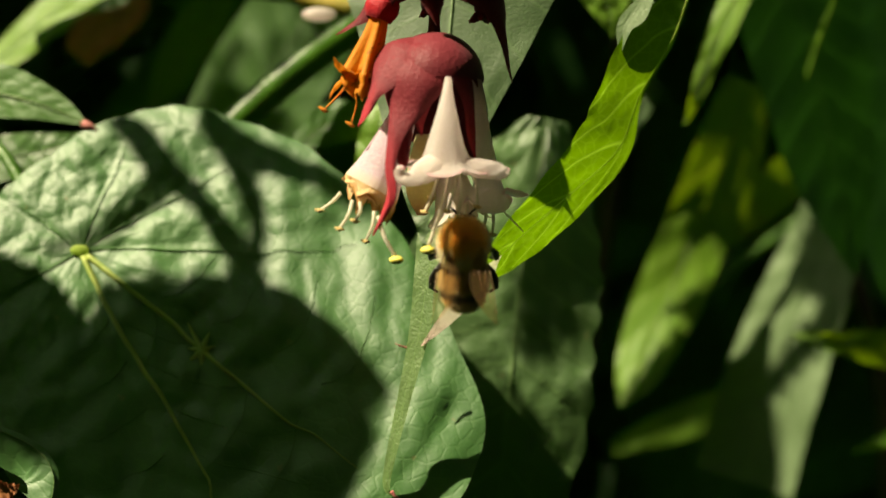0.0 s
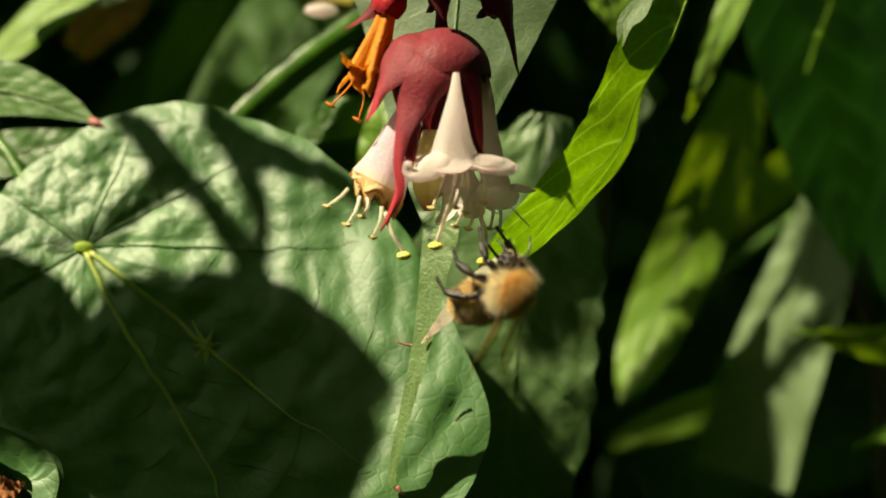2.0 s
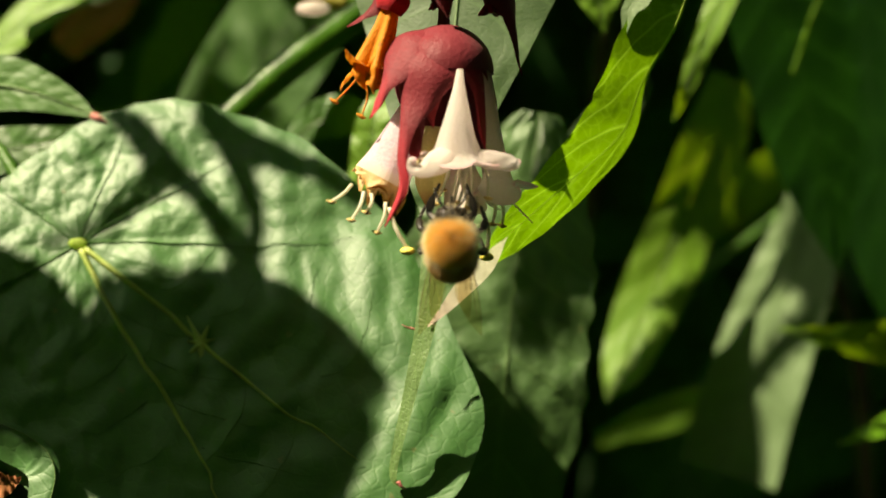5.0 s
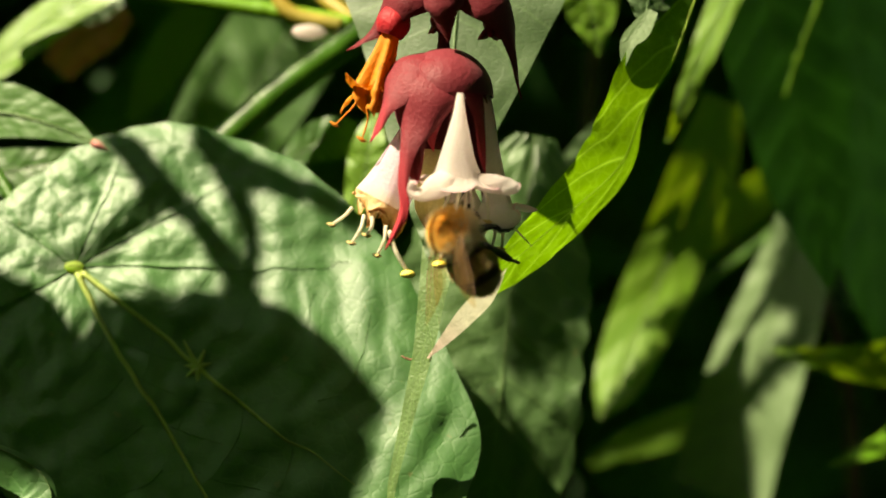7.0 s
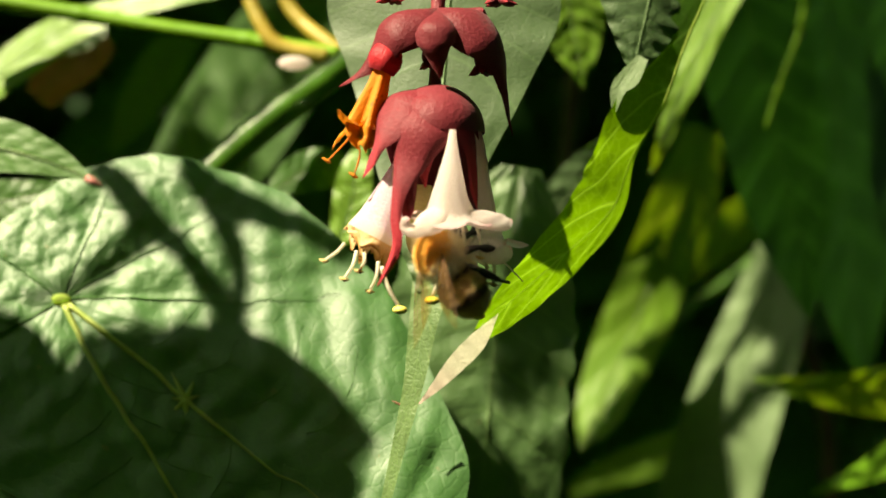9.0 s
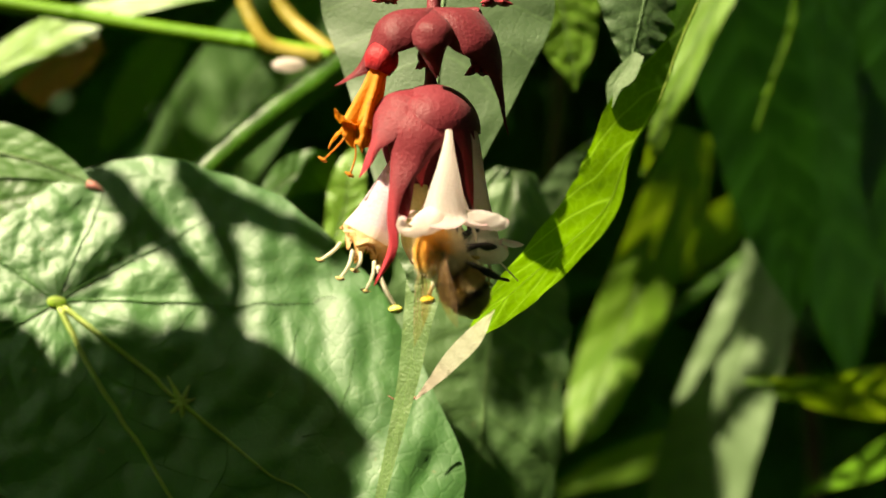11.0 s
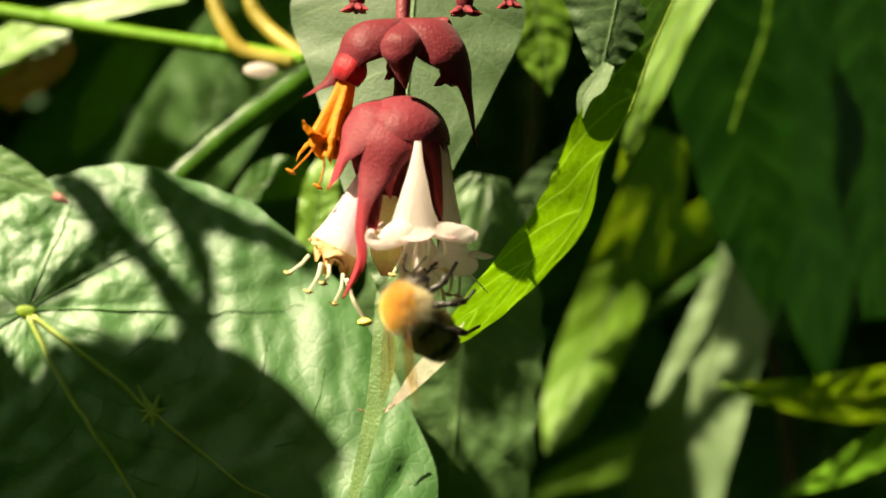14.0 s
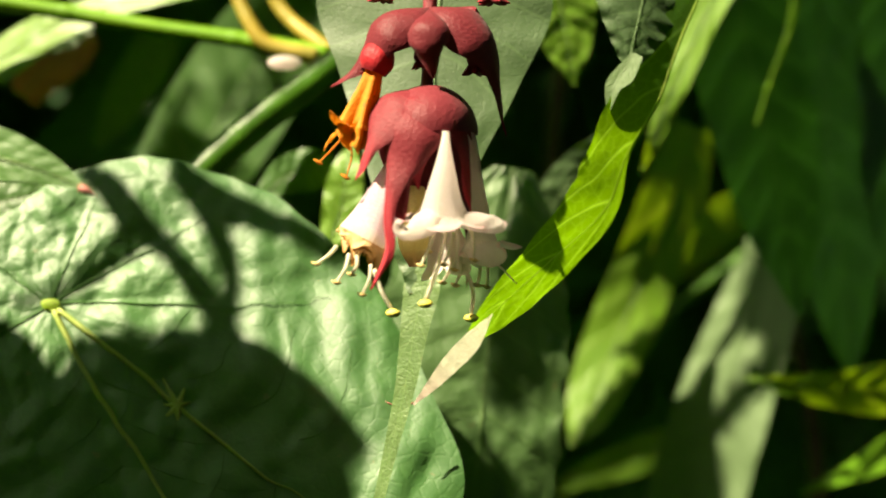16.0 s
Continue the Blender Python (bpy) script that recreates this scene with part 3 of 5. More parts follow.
# ---- leaves and stems behind ----
BEHIND = [
    # label, material, points, half widths, lean
    ("narrow yellow-green leaf hanging behind", LEAF_YELLOW, [(54.8, 73.6, 55.6), (49.2, 75.2, 44.4), (44.7, 76.8, 33.2), (42.0, 77.6, 26.2), (39.8, 77.6, 20.4)], [2.6, 2.4, 1.9, 1.3, 0.15], [-0.5, -0.5, -0.3, 0.3, 0.5]),
    ("long lime-green leaf, sunlit at its lower half", LEAF_YELLOW, [(57.9, 120.0, 31.6), (54.1, 120.0, 17.9), (47.7, 118.4, 2.6), (41.8, 116.0, -10.3), (36.0, 113.6, -23.0), (32.9, 112.0, -29.2)], [4.5, 7.0, 6.6, 6.2, 4.0, 0.3], [0.6, 0.5, 0.3, -0.2, -0.4, -0.4]),
    ("pale grey-green leaf strip in the shade", LEAF_GREY, [(34.6, 70.0, 26.6), (28.2, 70.0, 20.0), (22.6, 70.0, 12.6), (18.0, 70.0, 5.4)], [1.3, 3.5, 3.9, 2.7], 0.1),
    ("long pale green strap leaf", LEAF_PALE, [(76.3, 128.0, 9.3), (71.9, 126.4, -4.2), (66.7, 124.0, -16.3), (61.7, 121.6, -29.3), (56.9, 120.0, -44.4)], [5.5, 7.6, 8.6, 9.0, 9.2], -0.2),
    ("lime-green leaf lying low", LEAF_YELLOW, [(33.7, 136.0, -39.9), (45.6, 137.6, -35.6), (56.5, 140.0, -31.9), (65.9, 142.4, -29.0)], [1.5, 3.4, 3.4, 1.5], 0.2),
    ("green pointed leaf reaching in", LEAF_YELLOW, [(59.4, 88.0, -14.9), (66.9, 88.0, -15.9), (75.5, 89.6, -17.0), (85.5, 92.0, -17.2), (97.7, 94.4, -16.4)], [0.3, 1.8, 3.4, 4.8, 5.6], -0.3),
    ("green leaf tip low in the shade", LEAF_BACK, [(71.7, 96.0, -35.8), (79.5, 96.0, -32.8), (87.3, 97.6, -29.5), (97.7, 100.0, -24.1)], [0.3, 1.8, 3.4, 5.0], -0.55),
    ("large dark green hanging leaf", LEAF_HANG, [(57.7, 96.0, 62.7), (62.3, 97.6, 45.7), (67.3, 100.8, 27.6), (71.4, 104.0, 11.1), (74.5, 105.6, -4.6)], [10, 13, 12, 8.5, 0.5], 0.75),
    ("large dark green hanging leaf", LEAF_HANG, [(82.5, 120.0, 67.8), (83.1, 120.0, 44.5), (85.3, 121.6, 22.6), (88.3, 124.0, 2.6), (91.3, 126.4, -18.8)], [12, 13, 13, 10, 0.6], 0.75),
    ("large dark green hanging leaf", LEAF_HANG, [(92.8, 104.0, 64.9), (93.3, 105.6, 42.9), (94.4, 107.2, 20.8), (96.6, 110.4, -3.7)], [8, 10.5, 10, 4], 0.75),
    ("mid-green leaf tip above", LEAF_YELLOW, [(23.0, 65.6, 56.3), (24.4, 65.6, 47.3), (25.7, 65.6, 40.1), (26.8, 65.6, 33.3)], [6, 6.2, 4.2, 0.3], 0.2),
    ("lime-green leaf deep in the shrub", LEAF_YELLOW, [(59.7, 156.0, 2.2), (67.2, 156.0, 9.6), (74.6, 156.0, 15.7), (80.8, 156.0, 20.6)], [2.5, 5.0, 5.0, 1.5], -0.63),
    ("mid-green leaf with sun spots", LEAF_BACK, [(-43.5, 96.0, 10.5), (-35.0, 99.2, 24.6), (-28.2, 102.4, 36.1), (-21.3, 104.0, 47.5), (-18.2, 104.0, 56.8)], [7, 10.0, 10.6, 9.5, 6], 0.1),
    ("small green leaf behind the flower", LEAF_BACK, [(-23.2, 57.6, 14.2), (-18.5, 57.6, 18.4), (-13.7, 57.6, 19.5), (-9.4, 59.2, 17.8)], [1.0, 3.0, 3.2, 1.5], 0.2),
    ("small fresh green leaf behind the flower", LEAF_YELLOW, [(-12.0, 52.8, 8.2), (-10.3, 52.8, 13.3), (-9.5, 52.8, 18.4), (-8.6, 54.4, 23.2)], [1.5, 2.8, 2.6, 0.6], 0.2),
    ("yellow-green leaf edge, brightly sunlit", LEAF_YELLOW, [(-75.7, 84.0, 30.9), (-65.1, 81.6, 39.1), (-55.5, 78.4, 44.4), (-44.2, 76.0, 47.5), (-31.3, 73.6, 49.1)], [2.5, 3.8, 3.0, 1.8, 0.5], 0.6),
    ("dull green leaf in the corner", LEAF_BACK, [(-69.0, 48.0, 12.8), (-62.3, 46.4, 13.6), (-55.6, 44.8, 14.8), (-50.8, 44.8, 16.5)], [3.5, 3.4, 2.2, 0.5], 0.3),
    ("narrow leaf in deep shade", LEAF_BACK, [(-42.7, 128.0, 50.6), (-47.1, 128.0, 44.0), (-52.4, 128.0, 35.2), (-56.7, 128.0, 27.5)], [3, 4.4, 3.6, 1], 0.2),
    ("dry reddish-brown withered leaf in the shade", DRY_LEAF, [(-67.9, 112.0, 35.6), (-63.8, 112.0, 40.8), (-58.7, 112.0, 44.0), (-54.6, 112.0, 46.2)], [3, 4.6, 4.0, 1.5], 0.2),
    ("small pale green leaf in the sun", LEAF_GREY, [(-63.1, 96.0, 42.4), (-59.7, 96.0, 44.4), (-56.3, 96.0, 45.5), (-53.4, 96.0, 46.0)], [1.5, 2.6, 2.4, 0.8], 0.2),
]
for k, (label, mat, pts, w, lean) in enumerate(BEHIND):
    leaf("leaf", label, mat, pts, w, tl=[-q for q in lean] if isinstance(lean, list) else -lean, tr=lean, quilt=0.3, wave=0.3, waves=3, seed=50 + k, nu=44, nv=15, ribs=(0.13, 0.04),
         rib=MIDRIB_DULL, group="leaves behind the flowers")

STEMS = [
    ("thick green stem crossing behind the leaf", STEM_GREEN, [(-37.7, 49.6, 11.4), (-29.6, 51.2, 19.8), (-21.3, 52.8, 27.2), (-11.6, 56.0, 34.9), (-5.1, 59.2, 41.5), (5.8, 65.6, 65.9)], [2.3, 2.35, 2.4, 2.4, 2.4, 2.4]),
    ("light green sunlit leafy stem", STEM_LIME, [(-77.6, 76.0, 49.3), (-57.4, 73.6, 46.0), (-40.0, 70.4, 42.8), (-23.7, 67.2, 40.1), (-12.1, 62.4, 37.4)], [1.3, 1.3, 1.25, 1.3, 1.5]),
    ("ochre yellow curved leaf stalk", STEM_OCHRE, [(-28.2, 67.2, 58.4), (-26.5, 65.6, 48.3), (-24.4, 64.0, 42.8), (-21.3, 63.2, 39.0), (-13.8, 62.4, 37.2)], [1.2, 1.2, 1.2, 1.3, 1.4]),
    ("ochre yellow curved leaf stalk", STEM_OCHRE, [(-23.9, 70.4, 59.1), (-21.1, 68.8, 48.5), (-18.3, 67.2, 43.8), (-13.4, 64.0, 39.4), (-9.4, 62.4, 36.5)], [1.2, 1.2, 1.2, 1.3, 1.4]),
    ("curled thin green tendril", STEM_LIME, [(71.8, 94.4, 59.6), (69.3, 92.8, 47.2), (65.2, 91.2, 36.9), (62.6, 90.4, 29.3)], [0.9, 0.7, 0.5, 0.45]),
    ("thin green stem in the shade", STEM_GREEN, [(49.7, 148.0, -11.9), (61.7, 148.0, -3.0), (75.7, 150.4, 7.1), (89.6, 152.0, 16.9)], [1.1, 1.1, 1.1, 1.1]),
    ("brown twig deep in the shrub", BARK, [(29.7, 208.0, -53.7), (38.9, 204.0, 1.8), (42.4, 200.0, 42.8), (47.8, 200.0, 97.6)], [2, 2, 1.8, 1.6]),
    ("brown twig deep in the shrub", BARK, [(111.3, 216.0, -69.9), (106.5, 209.6, -26.4), (92.1, 204.0, 15.8), (79.8, 200.0, 84.5)], [2.2, 2, 1.8, 1.6]),
]
for label, mat, pts, r in STEMS:
    ob = thing("stem", label, "stem", "stems")
    part("stalk", tube(pts, r, 40, 12, 0.02), mat, ob)
    for at in (0.3, 0.72):
        line = curve(pts, 41)
        k = int(at * 40)
        part("node", tube([line[k - 1], line[k], line[k + 1]], [r[1] * 0.95, r[1] * 1.07, r[1] * 0.95], 9, 12), mat, ob)
petal_bit = link("fallen_petal", ball((-18.7, 56.0, 35.5), (2.6, 0.7, 1.1)), PETAL_TIP)
tagged(petal_bit, "small pale pink dried petal on a stem", "petal")
curl_leaf, b = leaf("leaf", "small dark leaf lobe curling over the big leaf", LEAF_BIG,
    [(-60.9, 14.8, -21.5), (-54.7, 13.2, -23.1), (-50.0, 12.0, -25.6), (-48.3, 11.0, -29.3), (-49.9, 9.6, -35.3)], [3.0, 4.4, 4.2, 3.6, 2.0], [0.3, 0.5, 0.6, 0.5, 0.3], tl=0.25, tr=0.8, quilt=0.2, seed=77, nu=40, nv=15, ribs=(0.1, 0.05))
dry_bit = link("dry_leaf", Blade([(-57.8, 9.6, -28.3), (-54.6, 8.6, -29.7), (-52.0, 8.6, -29.0)], [1.0, 1.7, 0.2], [1.0, 1.5, 0.2], wave=0.7, quilt=0.5, seed=5, nu=24, nv=11).shape(), DRY_LEAF)
tagged(dry_bit, "curled dry brown leaf scrap on the big leaf", "dry leaf")

# ---- ground, foliage behind, and an unseen canopy added to block light ----
ground = link("ground", grid(np.stack(np.meshgrid(np.linspace(-6000, 6000, 60), np.linspace(-6000, 6000, 60), indexing="ij") + [np.zeros((60, 60))], -1)
              + np.array([0, 0, -420]) + np.random.RandomState(3).uniform(-9, 9, (60, 60, 1)) * np.array([0, 0, 1])), SOIL)
tagged(ground, "dark bare soil under the shrub", "ground", kind="structure")


def behind(c):
    return c[1] > 210 + 0.15 * abs(c[0])


def around(c):
    """Open towards the camera's view and along the sun's way, else added leaves."""
    if np.linalg.norm(c) < 270 or c[2] < -405:
        return False
    deep = c[1] + 215
    if deep > 0 and c[1] < 230 and abs(c[0]) < 0.32 * deep + 75 and abs(c[2] + 10) < 0.2 * deep + 75:
        return False
    bulge = 1 + 0.35 * noise.noise(Vector(c) * 0.004)
    if np.linalg.norm(c / np.array([640, 660, 640])) > bulge:
        return False
    if np.linalg.norm(c - np.array([0, -200, 0])) < 150:
        return False
    return True


# gaps cut through the added leaves to let sun in: place and radius
LIT = [
    ((66.0, 99.0, 32.0), 20), ((86.0, 121.0, 24.0), 24), ((94.0, 107.0, 24.0), 16), ((75.0, 104.0, 4.0), 12),
    ((0, 14, 4), 56), ((-50.0, 30.3, 9.3), 30), ((-12.0, 26.6, -1.2), 34), ((48.8, 116.0, 10.0), 4.5), ((46.1, 116.0, 2.8), 4.5),
    ((43.4, 116.0, -2.5), 4.5), ((40.7, 116.0, -7.8), 4.5), ((38.0, 116.0, -13.1), 4.5), ((35.3, 116.0, -18.4), 4.5), ((32.7, 116.0, -24.6), 4.5),
    ((67.2, 124.0, -14.3), 2.8), ((65.0, 124.0, -18.5), 2.8), ((62.7, 124.0, -23.1), 2.8), ((60.5, 124.0, -27.3), 2.8), ((-35.2, 102.0, 38.9), 3.6),
    ((-32.5, 102.0, 36.1), 2.6), ((-28.6, 102.0, 40.3), 2.4), ((-24.8, 102.0, 37.3), 3.4), ((-28.4, 102.0, 30.6), 2.2), ((-20.4, 102.0, 40.4), 1.8),
    ((-58.5, 80.0, 44.6), 14), ((-40.5, 75.2, 46.9), 12), ((-24.5, 65.6, 42.1), 14), ((46.4, 76.8, 32.3), 12), ((-44.0, -20.0, 16.0), 18),
    ((86.0, 92.0, -17.0), 9),
]


def sunny(p):
    """Whether a leaf would stand in the way of one of the sunlit places."""
    way, flat = np.array(SUN_WAY), p.reshape(-1, 3)
    for place, radius in LIT:
        q = flat - np.array(place)
        along = q @ way
        far = np.linalg.norm(q - along[:, None] * way, axis=1)
        if np.any((along > 5) & (far < radius)):
            return True
    return False


def foliage(name, label, count, low, high, size, material, seed, keep):
    """A mass of simple pointed leaves, each folded along its midrib."""
    r = np.random.RandomState(seed)
    shapes = []
    while len(shapes) < count:
        c = r.uniform(low, high)
        if not keep(c):
            continue
        L, W = r.uniform(*size), 0
        W = L * r.uniform(0.17, 0.26)
        way = np.array([r.uniform(-0.7, 0.7), r.uniform(-0.6, 0.4), r.uniform(-1, 0.1)])
        way /= np.linalg.norm(way)
        side = np.cross(way, (r.uniform(-0.4, 0.4), -1, r.uniform(0.1, 0.9)))
        side /= np.linalg.norm(side)
        up = np.cross(side, way)
        s = np.linspace(0, 1, 7)
        w = W * np.sin(np.pi * s ** 0.75) + 0.02
        v = np.array([-1, -0.5, 0, 0.5, 1])
        p = c + way * (s * L)[:, None, None] - up * (0.18 * L * s ** 2)[:, None, None] + side * (w[:, None] * v)[..., None] + up * (0.25 * w[:, None] * np.abs(v))[..., None]
        if sunny(p):
            continue
        shapes.append(grid(p))
    return tagged(link(name, join(shapes), material), label, "foliage", kind="stuff")


foliage("shrub_foliage", "dense dark green shrub foliage in deep shade", 4500, (-480, 200, -400), (500, 620, 520), (40, 90), LEAF_DARK, 5, behind)
# unseen leaves added to cut the skylight and shade everything outside LIT
foliage("added_canopy", "unseen leaf mass all round and overhead, added to block light", 12500, (-620, -620, -405), (620, 660, 640), (45, 95), LEAF_DARK, 6, around)


# ---- flower raceme ----
def bract_shape(points, widths, bow=0.55, facing=(0, -1, 0), count=40, cols=13, hook=0.0, ruffle=0.0, seed=0):
    """A hooded bract or petal: a strip along a line, bowed across like part of a pipe whose back looks along facing."""
    line, w = curve(points, count), values(widths, count)
    t = np.gradient(line, axis=0)
    t /= np.linalg.norm(t, axis=1)[:, None] + 1e-9
    face = np.array(facing, float)
    if face.ndim == 1:
        face = np.repeat(face[None], count, 0)
    side = np.cross(t, face)
    side /= np.linalg.norm(side, axis=1)[:, None] + 1e-9
    up = np.cross(side, t)
    v = np.linspace(-1, 1, cols)
    r = np.random.RandomState(seed)
    out = side[:, None] * (w[:, None] * np.sin(v * 1.25)[None] / math.sin(1.25))[..., None]
    inward = -up[:, None] * (w[:, None] * bow * (1 - np.cos(v * 1.25))[None] / (1 - math.cos(1.25)))[..., None]
    rag = ruffle * np.sin(np.linspace(0, 9, count)[:, None] * 2.1 + v[None] * 5 + r.rand() * 6)
    return grid(line[:, None] + out + inward + up[:, None] * rag[..., None])


def axis_facing(points, centre, count=40):
    line = curve(points, count)
    f = line - np.array(centre)
    f[:, 2] = f[:, 2] * 0.35 + 0.5
    return f / (np.linalg.norm(f, axis=1)[:, None] + 1e-9)


raceme = thing("flower_cluster", "hanging flower cluster with crimson bracts and cream tubular flowers", "flower")
APEX = (-1.3, 0.0, 25.3)
CORE = (-1.4, 0.0, 19.5)
LOWER = [
    # points, half widths, dark or bright
    ([APEX, (-2.5, -5.6, 23.2), (-3.5, -8.4, 19.8), (-4.4, -8.6, 15.7), (-5.5, -9.2, 12.4), (-6.0, -9.6, 8.9), (-5.9, -9.6, 5.6), (-7.9, -8.8, 1.5)], [1.8, 3.8, 4.1, 2.1, 0.95, 0.66, 0.58, 0.08], BRACT),
    ([APEX, (-4.1, -4.8, 24.1), (-5.6, -6.4, 22.0), (-6.7, -7.2, 19.7), (-7.9, -7.6, 17.5), (-8.8, -7.6, 15.5), (-9.6, -7.6, 13.8)], [1.8, 3.4, 3.5, 2.3, 0.85, 0.6, 0.05], BRACT),
    ([APEX, (-1.2, -6.4, 23.5), (-1.8, -8.4, 20.1), (-2.3, -7.9, 17.1), (-2.7, -7.5, 14.7), (-2.4, -7.1, 12.8)], [1.8, 3.0, 2.2, 1.2, 0.7, 0.08], BRACT),
    ([APEX, (0.9, -4.8, 23.4), (2.2, -5.8, 20.2), (3.1, -5.9, 17.0), (3.4, -5.6, 12.9), (3.7, -5.2, 10.3)], [1.8, 2.6, 1.6, 0.9, 0.6, 0.08], BRACT),
    ([APEX, (2.1, 0.0, 23.2), (4.2, 0.0, 20.2), (5.2, -0.4, 16.8), (5.2, -0.4, 14.8), (5.0, 0.0, 13.4)], [1.6, 3.8, 2.6, 0.9, 0.4, 0.05], BRACT_DARK),
    ([APEX, (-1.4, 3.4, 23.4), (-1.4, 4.0, 17.9), (-0.4, 3.2, 10.9), (0.2, 2.4, 6.2), (0.0, 1.6, 3.4)], [1.0, 4.8, 4.6, 2.0, 1.0, 0.1], BRACT_DARK),
    ([APEX, (1.7, 2.8, 23.3), (3.4, 3.4, 18.6), (4.1, 2.6, 10.2), (4.1, 1.6, 5.5), (3.7, 0.8, 1.6)], [1.0, 4.4, 3.8, 1.0, 0.5, 0.08], BRACT_DARK),
    ([APEX, (-4.7, 2.8, 23.2), (-5.9, 3.4, 19.2), (-5.6, 3.2, 15.7), (-4.6, 3.2, 12.9)], [1.0, 4.2, 3.4, 1.4, 0.1], BRACT_DARK),
    ([(-4.2, -8.8, 14.7), (-4.5, -8.8, 11.8), (-4.6, -8.8, 9.6), (-4.9, -9.2, 8.5)], [0.9, 0.9, 0.6, 0.15], BRACT),
]
for k, (pts, w, mat) in enumerate(LOWER):
    part("bract", bract_shape(pts, w, bow=0.4, facing=axis_facing(pts, CORE), ruffle=0.05, seed=k), mat, raceme, "crimson pointed bract" if mat == BRACT else "dark red pointed bract")
up = np.linspace(0.02, 1.62, 18)[:, None]
round_ = np.linspace(0, 2 * np.pi, 48, endpoint=False)[None]
part("hood", grid(np.array((-0.9, -2.0, 19.7)) + np.stack([5.7 * np.sin(up) * np.cos(round_), 6.6 * np.sin(up) * np.sin(round_), 5.5 * np.cos(up) * np.ones_like(round_)], -1), ring=True), BRACT_HOOD, raceme, "crimson domed hood of the bracts")
part("flower_stem", tube([(-0.0, 3.2, 46.4), (-0.5, 1.6, 36.5), (-0.8, 0.8, 31.0), (-1.0, 0.0, 26.8), (-1.0, 0.0, 24.7)], [1.0, 0.9, 0.75, 0.7, 0.9], 30, 10, 0.03), STEM_RED, raceme, "dark red flower stalk")

HUB = (-0.9, 0.0, 34.6)
UPPER = [
    ([HUB, (-4.2, -3.2, 33.8), (-6.9, -4.0, 31.9), (-8.3, -3.2, 29.2), (-9.7, -2.4, 27.1), (-11.1, -2.4, 25.8), (-12.4, -2.4, 24.9)], [0.8, 2.9, 3.4, 2.6, 1.2, 0.55, 0.06], BRACT_DARK),
    ([HUB, (-1.2, -6.4, 32.3), (-1.3, -7.6, 29.5), (-1.0, -6.8, 27.4), (-0.6, -6.0, 25.5)], [0.8, 2.3, 2.2, 1.1, 0.15], BRACT_DARK),
    ([HUB, (2.3, -4.0, 33.8), (5.4, -4.8, 31.0), (6.9, -4.0, 27.8), (7.3, -3.2, 24.6), (7.7, -2.4, 21.7), (8.1, -2.4, 19.2)], [0.8, 3.6, 3.8, 2.2, 1.0, 0.5, 0.06], BRACT_DARK),
    ([HUB, (2.3, 4.0, 34.9), (4.8, 4.8, 33.0), (5.4, 4.0, 29.8), (4.6, 3.2, 27.3)], [0.8, 3.4, 3.4, 1.6, 0.1], BRACT_DARK),
    ([HUB, (-3.6, 4.0, 34.5), (-5.1, 4.8, 32.2), (-5.6, 4.0, 29.6)], [0.8, 3.0, 3.2, 0.3], BRACT_DARK),
]
for k, (pts, w, mat) in enumerate(UPPER):
    part("bract", bract_shape(pts, w, bow=0.62, facing=axis_facing(pts, (-0.7, 0.0, 30.2)), ruffle=0.06, seed=20 + k), mat, raceme, "dark red pointed bract of the upper whorl")


def calyx(centre, r, n, spread, seed, down=(0, 0, -1)):
    c, q = np.array(centre), np.random.RandomState(seed)
    for k in range(n):
        a = 2 * math.pi * k / n + q.rand()
        d = np.array([math.cos(a), math.sin(a), 0]) * spread + np.array(down)
        d /= np.linalg.norm(d)
        part("sepal", tube([c, c + d * r * 0.5, c + d * r + np.array([0, 0, 0.15 * r])], [r * 0.24, r * 0.2, 0.03], 8, 6), BRACT, raceme)
    part("ovary", ball(c + np.array([0, 0, r * 0.3]), (r * 0.42, r * 0.42, r * 0.6)), BRACT_DARK, raceme)


calyx((-1.9, 0.0, 28.3), 1.7, 5, 0.9, 1)
calyx((4.6, -0.8, 27.8), 2.4, 6, 1.1, 2)
calyx((7.0, 3.2, 36.6), 2.6, 6, 1.6, 3)
calyx((-6.0, 3.2, 36.7), 2.4, 6, 1.6, 4)
calyx((12.6, 4.0, 37.5), 2.0, 5, 1.4, 5)


def trumpet(points, radii, material, name="corolla", sides=26, count=34, folds=0.06):
    line, r = curve(points, count), values(radii, count)
    a, b = frames(line)
    ang = np.linspace(0, 2 * np.pi, sides, endpoint=False)
    rr = r[:, None] * (1 + folds * np.cos(5 * ang + 0.7)[None] * np.linspace(0.2, 1, count)[:, None])
    places = line[:, None] + a[:, None] * (rr * np.cos(ang))[..., None] + b[:, None] * (rr * np.sin(ang))[..., None]
    return part(name, grid(places, ring=True), material, raceme), places[-1], line[-1], line[-1] - line[-4]


